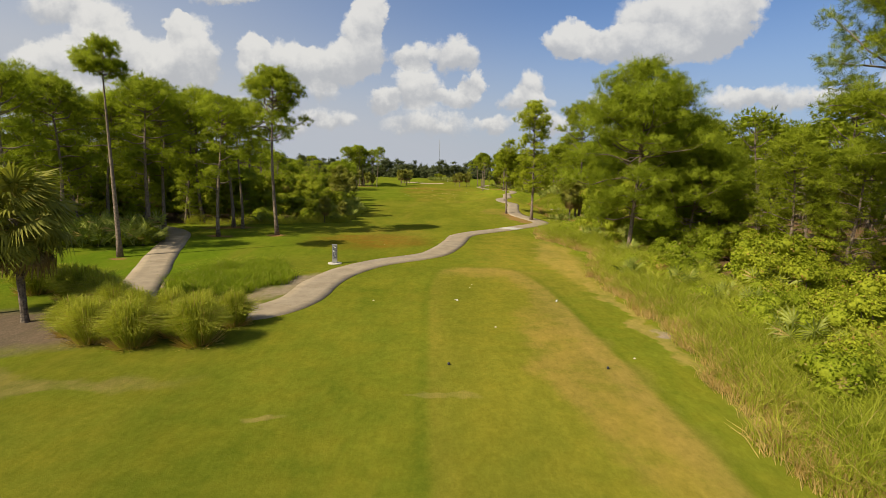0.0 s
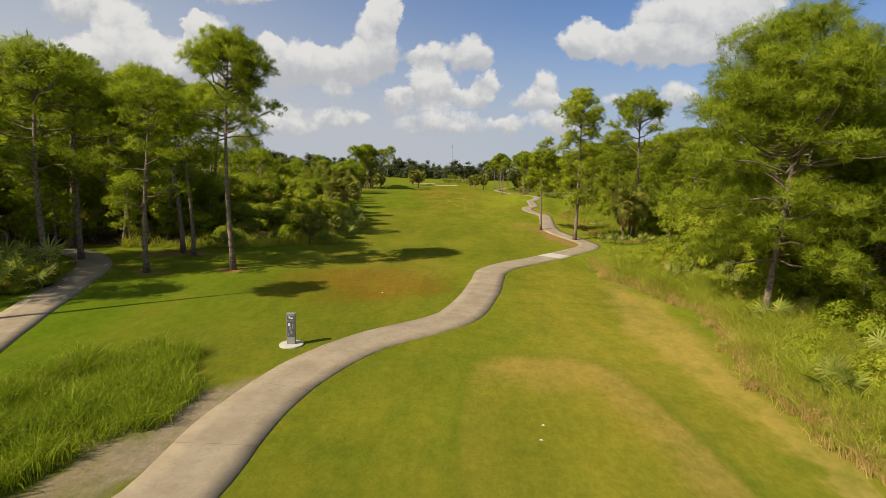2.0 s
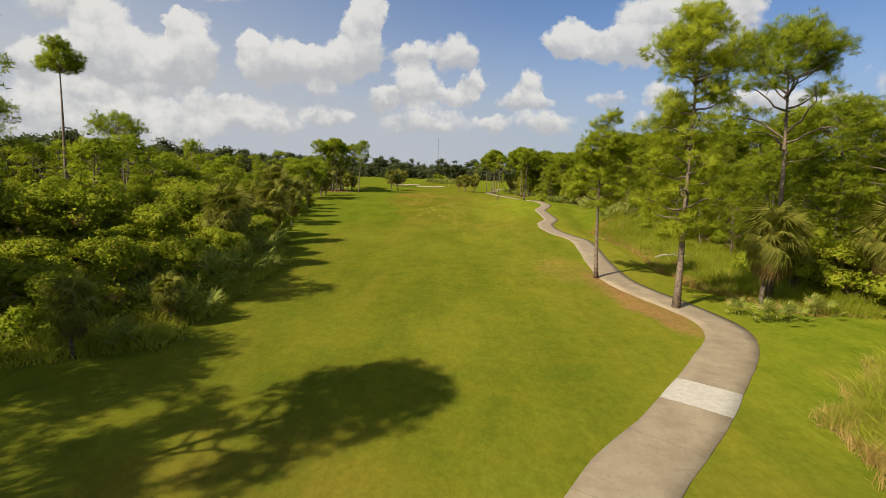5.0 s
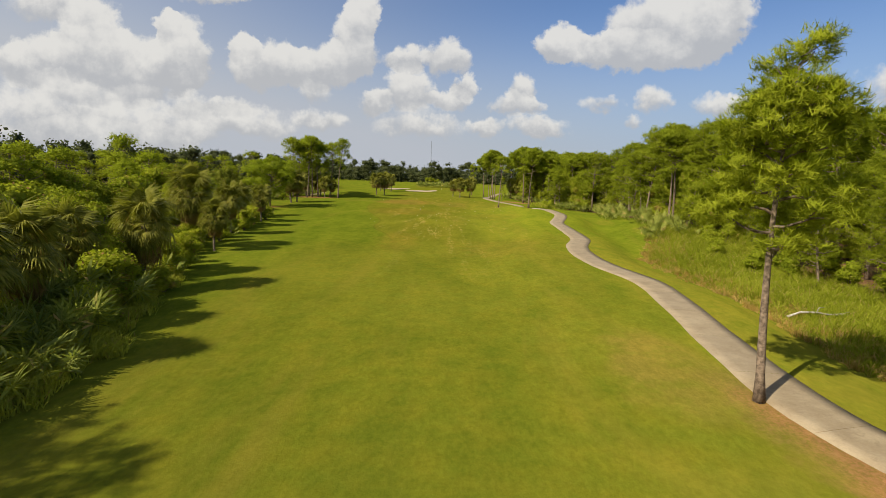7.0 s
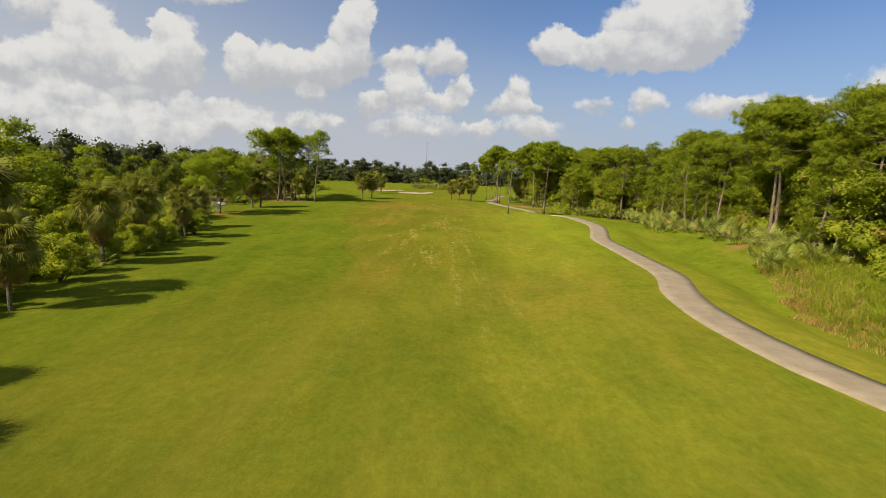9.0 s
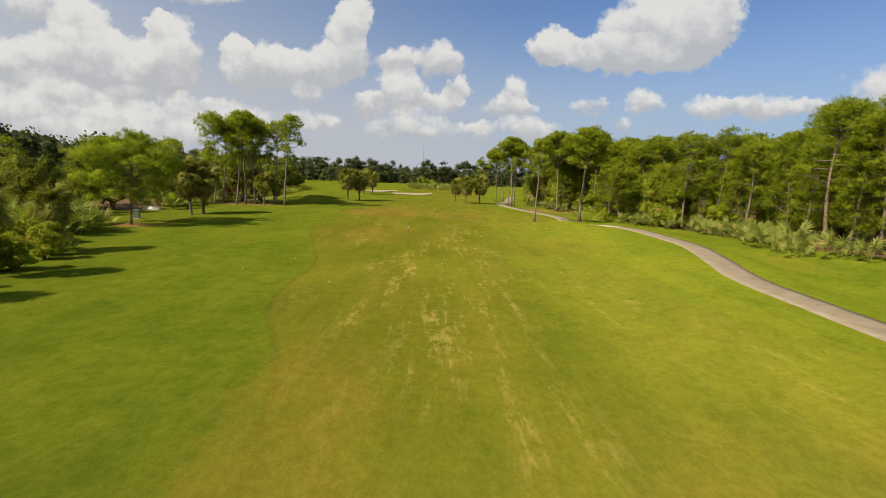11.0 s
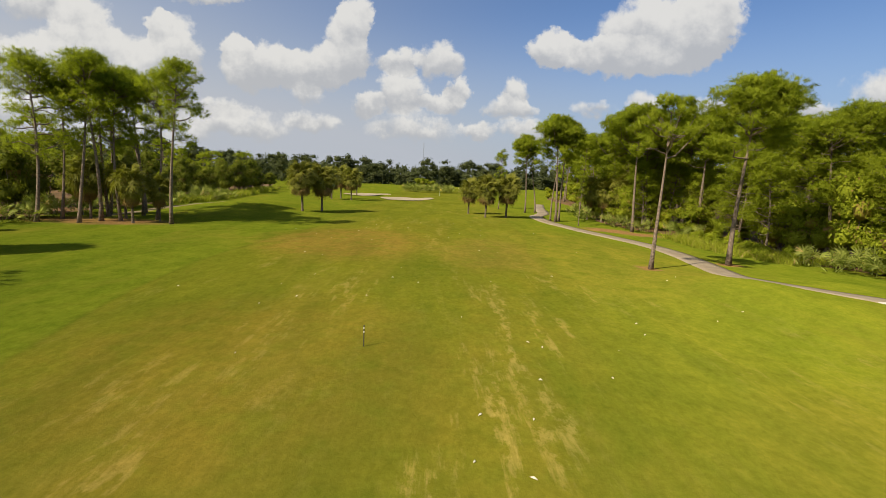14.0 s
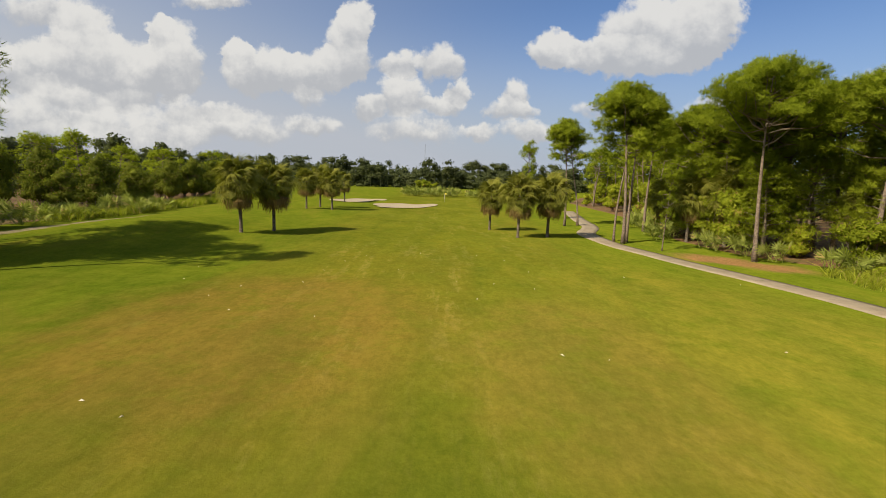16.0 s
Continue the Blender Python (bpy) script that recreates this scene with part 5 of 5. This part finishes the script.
def tussock_thing(radius, height, count):
    geo = Geo()
    a, r = RNG.uniform(0, 6.28, count), RNG.uniform(0, 0.3, count) * radius
    root = np.stack([np.cos(a) * r, np.sin(a) * r, np.zeros(count)], 1)
    out = RNG.uniform(0.15, 1.0, count) * radius
    h = height * (1.15 - 0.6 * out / radius) * RNG.uniform(0.7, 1.1, count)
    a2 = a + RNG.normal(size=count) * 0.4
    tip = root + np.stack([np.cos(a2) * out, np.sin(a2) * out, h * 0.75], 1)
    bend = np.stack([-np.cos(a2) * out * 0.12, -np.sin(a2) * out * 0.12, h * 0.30], 1)
    blades(geo, root, tip, 0.007 * RNG.uniform(0.7, 1.4, count), bend)
    ob = new("grass_tussock", None)
    part("tuft", geo.mesh("tuft", M_CORD), ob)
    thatch = Geo()
    k = 260
    a = RNG.uniform(0, 6.28, k)
    r = RNG.uniform(0.1, 0.42, k) * radius
    low = np.stack([np.cos(a) * r, np.sin(a) * r, np.zeros(k)], 1)
    blades(thatch, low, low + np.stack([np.cos(a) * 0.45, np.sin(a) * 0.45, RNG.uniform(0.05, 0.5, k)], 1), 0.008 * RNG.uniform(0.7, 1.4, k), np.zeros((k, 3)))
    part("thatch", thatch.mesh("thatch", M_STRAW), ob, "dry straw-coloured thatch at the base")
    return tagged(ob, "arching cord grass tussock beside the tee", "ornamental grass", group="grass tussocks")


TUSSOCKS = [tussock_thing(1.1, 1.95, 2800), tussock_thing(1.0, 1.8, 2600)]
for x, y, s in ((-12.3, 26.3, 1.0), (-10.4, 26.0, 1.05), (-8.0, 26.5, 1.1), (-7.6, 29.0, 0.95), (-9.4, 27.4, 0.9), (-15.8, 31.2, 1.2), (-14.4, 30.4, 1.1), (-13.0, 29.0, 1.05), (-17.6, 32.6, 1.1), (-11.6, 28.4, 1.0), (-20.4, 33.5, 1.1), (-9.0, 28.9, 0.95), (-10.4, 29.0, 0.9), (-13.6, 27.2, 0.95), (-11.8, 26.9, 0.9)):
    put_copy(TUSSOCKS[int(RNG.integers(2))], place(x, y, RNG.uniform(0, 360), s * 1.22))
# the first-built models stand in the woods as well
for i, ob in enumerate(PINES + BUSHY):
    ob.matrix_basis = place(-44 - 5 * (i % 3), 84 + 6 * (i // 3), 60 * i)
for i, ob in enumerate(FAR_PINES):
    ob.matrix_basis = place(62 + 5 * i, 96 + 4 * i, 60 * i)
for i, ob in enumerate(SHRUBS + VINES + NEAR_VINES + OAKS + SHADED_OAKS):
    ob.matrix_basis = place(40 + 1.5 * i, 100 + 4 * i, 50 * i)
for i, ob in enumerate(PALMS + SHAGGY):
    ob.matrix_basis = place(-52 - 3 * i, 236 + 5 * i, 40 * i)
for i, ob in enumerate(PALMETTOS):
    ob.matrix_basis = place(-40 - 1.8 * i, 232, 40 * i)
for i, ob in enumerate(TUSSOCKS):
    ob.matrix_basis = place(-19.5 + 1.5 * i, 34.5, 40 * i)


# ---- far woods round the course ----
def far_tree(geo, x, y, h, wide, pine):
    """A distant tree: heaped clumps of leaves, or a pine's flat pads on a bare stem."""
    z = ground_height(x, y)
    if pine:
        tube(geo, [(x, y, z), (x + 0.3, y, z + h * 0.9)], [0.22, 0.10], 4, False)
    for i in range(5 if pine else 4):
        t = RNG.uniform(0.52, 0.94) if pine else 0.14 + 0.2 * i + RNG.uniform(-0.05, 0.05)
        a, r = RNG.uniform(0, 6.28), wide * RNG.uniform(0.1, 0.55) * (0.6 if pine else 1.0)
        c = np.array([x + math.cos(a) * r, y + math.sin(a) * r, z + h * t])
        rad = np.array([wide * RNG.uniform(0.55, 0.8)] * 2 + [h * (RNG.uniform(0.09, 0.14) if pine else RNG.uniform(0.18, 0.28))])
        lump(geo, c, rad * 0.55, 1, 0.25)
        k = 64
        d = unit(RNG.normal(size=(k, 3)) + np.array([0, -0.3, 0.25]))
        leaves(geo, c + d * rad * RNG.uniform(0.45, 1.15, k)[:, None], d, 0.46, 0.7, 1.4)


def far_woods():
    geo = Geo()
    for row, (y0, y1, step, lift) in enumerate(((462, 484, 2.2, -1.0), (496, 515, 2.6, 1.5), (540, 570, 3.6, 4.0))):
        x = -330.0
        while x < 330:
            roll_h = 1.8 * noise.noise((x * 0.02, row, 0.0)) + 1.2 * noise.noise((x * 0.09, row, 5.0))
            pine = RNG.uniform() < 0.22
            far_tree(geo, x, RNG.uniform(y0, y1), (RNG.uniform(12.5, 17.0) if pine else RNG.uniform(8.5, 12.0)) + roll_h + lift, RNG.uniform(3.4, 6.4), pine)
            x += step * RNG.uniform(0.5, 1.5)
    for x0, x1, y0, y1, count in ((-330, -75, 340, 470, 150), (80, 330, 330, 470, 150), (-140, -84, 20, 340, 210), (70, 125, 10, 330, 210)):
        for _ in range(count):
            pine = RNG.uniform() < 0.3
            far_tree(geo, RNG.uniform(x0, x1), RNG.uniform(y0, y1), RNG.uniform(10.5, 15.0) + 1.5 * pine, RNG.uniform(3.2, 5.4), pine)
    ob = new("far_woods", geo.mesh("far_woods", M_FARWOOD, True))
    tagged(ob, "distant dark green belt of pine woods, haze mixed into its colour", "woods", kind="stuff")


far_woods()


# ---- bunkers, green and flag ----
def bunker(cx, cy, rx, ry, label, lobes):
    geo = Geo()
    rings, sides = 9, 40
    pts = [(cx, cy, ground_height(cx, cy) - bunker_dip(cx, cy) + 0.22)]
    for r in range(1, rings + 1):
        for s in range(sides):
            a = 2 * math.pi * s / sides
            wob_r = 1 + 0.16 * math.sin(a * lobes + 0.7) + 0.08 * math.sin(a * (lobes + 2))
            x, y = cx + math.cos(a) * rx * wob_r * r / rings, cy + math.sin(a) * ry * wob_r * r / rings
            pts.append((x, y, ground_height(x, y) - bunker_dip(x, y) + 0.22 - 0.10 * (r / rings) ** 2))
    faces = [(0, 1 + s, 1 + (s + 1) % sides) for s in range(sides)]
    faces += [(1 + (r - 1) * sides + s, 1 + r * sides + s, 1 + r * sides + (s + 1) % sides, 1 + (r - 1) * sides + (s + 1) % sides) for r in range(1, rings) for s in range(sides)]
    geo.add(pts, faces)
    tagged(new("sand_bunker", geo.mesh("sand_bunker", M_SAND, True)), label, "sand bunker", group="bunkers")


bunker(-7.6, 295, 6.4, 9.0, "pale sand bunker in front of the green", 3)
bunker(-19.8, 314.5, 5.8, 9.0, "long pale sand bunker beside the green", 2)


def flag():
    root = tagged(new("golf_flag", None), "thin white flagstick with small yellow flag on the green", "flag")
    pole = Geo()
    tube(pole, [(0, 0, 0), (0, 0, 1.2), (0, 0, 2.3)], [0.02, 0.02, 0.015], 6)
    part("flagstick", pole.mesh("flagstick", M_WHITE), root)
    cloth = Geo()
    for k in (0, 1):
        cloth.add([(0.02 + 0.1 * i, 0.02 * math.sin(i * 1.2) + 0.004 * k, 1.9 + 0.36 * j) for i in range(6) for j in (0, 1)], [(2 * i, 2 * i + 2, 2 * i + 3, 2 * i + 1) for i in range(5)])
    part("flag", cloth.mesh("flag", M_YELLOW), root)
    root.matrix_basis = place(1.9, 316)


flag()


# ---- radio mast far off ----
def radio_mast():
    root = tagged(new("radio_mast", None), "slender grey guyed radio mast on the horizon", "mast")
    for k in range(3):
        a = 2.094 * k
        leg = Geo()
        tube(leg, [(math.cos(a) * 1.1, math.sin(a) * 1.1, 0), (math.cos(a) * 1.1, math.sin(a) * 1.1, 150)], [0.35, 0.35], 4)
        part("leg", leg.mesh("leg", M_STEEL), root)
    lace = Geo()
    for i in range(48):
        for k in range(3):
            a, b = 2.094 * (k + i), 2.094 * (k + i + 1)
            tube(lace, [(math.cos(a) * 1.1, math.sin(a) * 1.1, i * 3.1), (math.cos(b) * 1.1, math.sin(b) * 1.1, i * 3.1 + 3.1)], [0.16, 0.16], 3, False)
    part("lattice", lace.mesh("lattice", M_STEEL), root)
    root.matrix_basis = Matrix.Translation((-37.5, 2300, 0))


radio_mast()


# ---- tee sign, marker stake, tee markers, litter ----
def box(geo, c, s):
    x, y, z = np.array(s) / 2
    v = np.array([(i * x, j * y, k * z) for i in (-1, 1) for j in (-1, 1) for k in (-1, 1)]) + np.array(c)
    geo.add(v, [(0, 1, 3, 2), (4, 6, 7, 5), (0, 4, 5, 1), (2, 3, 7, 6), (0, 2, 6, 4), (1, 5, 7, 3)])


def bevel_box(name, c, s, mat, parent, label="", width=0.012):
    geo = Geo()
    box(geo, c, s)
    me = geo.mesh(name, mat)
    bm = bmesh.new()
    bm.from_mesh(me)
    bmesh.ops.bevel(bm, geom=bm.edges[:], offset=width, segments=2, affect="EDGES")
    bm.to_mesh(me)
    bm.free()
    return part(name, me, parent, label)


def tee_sign():
    root = tagged(new("tee_sign", None), "grey upright tee sign post on a round concrete pad", "sign")
    pad = Geo()
    n = 28
    tube(pad, [(0, 0, -0.05), (0, 0, 0.06), (0, 0, 0.075)], [0.52, 0.52, 0.49], n)
    part("pad", pad.mesh("pad", M_NEWSLAB), root, "pale round concrete pad")
    bevel_box("post", (0, 0, 0.75), (0.36, 0.20, 1.35), M_GREY, root, "grey box post")
    bevel_box("cap", (0, 0, 1.44), (0.39, 0.23, 0.04), M_GREY, root)
    bevel_box("number_panel", (0, -0.106, 1.27), (0.29, 0.014, 0.20), M_DARK, root, "dark number panel", 0.004)
    bevel_box("map_panel", (0, -0.106, 0.77), (0.29, 0.014, 0.70), M_DARK, root, "dark hole map panel", 0.004)
    for k, (x, z, a, b) in enumerate(((-0.05, 1.30, 0.06, 0.08), (0.05, 1.27, 0.12, 0.05), (-0.06, 0.98, 0.09, 0.12), (-0.02, 0.80, 0.07, 0.16), (0.03, 0.62, 0.08, 0.14), (0.09, 0.90, 0.05, 0.22), (-0.09, 0.52, 0.05, 0.08))):
        bevel_box("bar", (x, -0.118, z), (a, 0.010, b), M_WHITE if k in (0, 1, 2) else M_GREY, root, "", 0.003)
    root.matrix_basis = place(-6.5, 44.5, 8, sink=0.0)


tee_sign()


def stake():
    root = tagged(new("yardage_stake", None), "black and white striped marker stake in the fairway", "marker stake")
    low = Geo()
    tube(low, [(0, 0, -0.1), (0, 0, 0.62)], [0.022, 0.022], 10)
    part("shaft", low.mesh("shaft", M_BLACK), root)
    for k in range(4):
        band = Geo()
        tube(band, [(0, 0, 0.62 + 0.085 * k), (0, 0, 0.62 + 0.085 * (k + 1))], [0.024, 0.024], 10)
        part("band", band.mesh("band", M_WHITE if k % 2 == 0 else M_BLACK), root)
    root.matrix_basis = place(-3.0, 179.5, 0, 0.82, sink=0.0)


stake()


def tee_marker(x, y, mat, label):
    geo = Geo()
    tube(geo, [(0, 0, 0), (0, 0, 0.03), (0, 0, 0.08), (0, 0, 0.10)], [0.035, 0.05, 0.048, 0.025], 12)
    ob = tagged(new("tee_marker", geo.mesh("tee_marker", mat, True)), label, "tee marker", group="tee markers")
    ob.matrix_basis = place(x, y, 0, sink=0.0)


for x, y in ((2.1, 24.9), (8.0, 24.9)):
    tee_marker(x, y, M_BLACK, "small dark tee marker on the turf")
for x, y in ((2.6, 34.3), (8.2, 34.7)):
    tee_marker(x, y, M_WHITE, "small white tee marker on the turf")


def boulder(x, y, r, h, label):
    geo = Geo()
    v, f = BALLS[3]
    bumps = np.array([noise.noise((a * 1.7 + x, b * 1.7, c * 1.7)) for a, b, c in v])
    geo.add(v * np.array([r, r * 0.55, h]) * (1 + 0.22 * bumps)[:, None], f)
    ob = tagged(new("boulder", geo.mesh("boulder", M_STONE, True)), label, "boulder")
    ob.matrix_basis = place(x, y, 12, 1.0, 0, 0.05)


def utility_box(x, y):
    root = tagged(new("utility_box", None), "small green metal utility box on a concrete base", "utility box")
    bevel_box("base", (0, 0, 0.05), (0.75, 0.6, 0.12), M_NEWSLAB, root, "concrete base", 0.01)
    bevel_box("cabinet", (0, 0, 0.6), (0.62, 0.46, 1.0), M_GREEN, root, "green metal cabinet", 0.02)
    bevel_box("door", (0, -0.235, 0.6), (0.52, 0.02, 0.86), M_GREEN, root, "", 0.006)
    bevel_box("lid", (0, 0, 1.12), (0.68, 0.52, 0.06), M_GREEN, root, "", 0.015)
    root.matrix_basis = place(x, y, 15, 1.0, 0, 0.0)


utility_box(-36.9, 184.6)
boulder(-42.2, 197.6, 1.35, 0.6, "pale flat boulder lying beside the shrubs")


def fallen_branch():
    root = tagged(new("fallen_branch", None), "bleached bare fallen branch lying in the long grass", "branch")
    for name, pts, r in (("limb", ((0, 0, 0.25), (0.8, 0.1, 0.5), (1.7, -0.05, 0.55), (2.6, 0.05, 0.4), (3.6, -0.1, 0.45)), 0.075), ("twig", ((1.7, -0.05, 0.55), (2.2, 0.4, 0.75), (2.7, 0.6, 0.7)), 0.03), ("twig", ((2.5, 0.05, 0.42), (3.0, -0.4, 0.6), (3.3, -0.5, 0.75)), 0.025)):
        geo = Geo()
        tube(geo, pts, np.linspace(r, r * 0.35, len(pts)), 7)
        part(name, geo.mesh(name, M_DRIFT, True), root)
    root.matrix_basis = place(21.4, 103.4, 2, 1.0, 0, 0.0)


fallen_branch()


def litter():
    geo = Geo()
    for i in range(75):
        y = RNG.uniform(150, 226)
        x = RNG.normal() * 7 + 1
        s = RNG.uniform(0.03, 0.10)
        a = RNG.uniform(0, 6.28)
        z = ground_height(x, y) + 0.012
        c, d = np.array([math.cos(a), math.sin(a), 0]), np.array([-math.sin(a), math.cos(a), 0])
        o = np.array([x, y, z])
        geo.add([o - c * s, o - d * s * 0.4 + (0, 0, 0.02), o + c * s, o + d * s * 0.4 + (0, 0, 0.02), o + (0, 0, 0.05)], [(0, 1, 4), (1, 2, 4), (2, 3, 4), (3, 0, 4)])
    for x, y in ((2.5, 34.5), (3.4, 37.4), (-2.0, 33.8), (4.3, 29.6), (3.6, 38.3), (-4.0, 54.6), (9.4, 26.0)):
        o = np.array([x, y, ground_height(x, y) + 0.012])
        geo.add([o + (-0.07, 0, 0), o + (0, -0.04, 0.02), o + (0.07, 0, 0), o + (0, 0.04, 0.02), o + (0, 0, 0.05)], [(0, 1, 4), (1, 2, 4), (2, 3, 4), (3, 0, 4)])
    tagged(new("fallen_leaves", geo.mesh("fallen_leaves", M_CURL)), "scattered pale leaf scraps on the fairway", "leaf litter", kind="stuff")


litter()
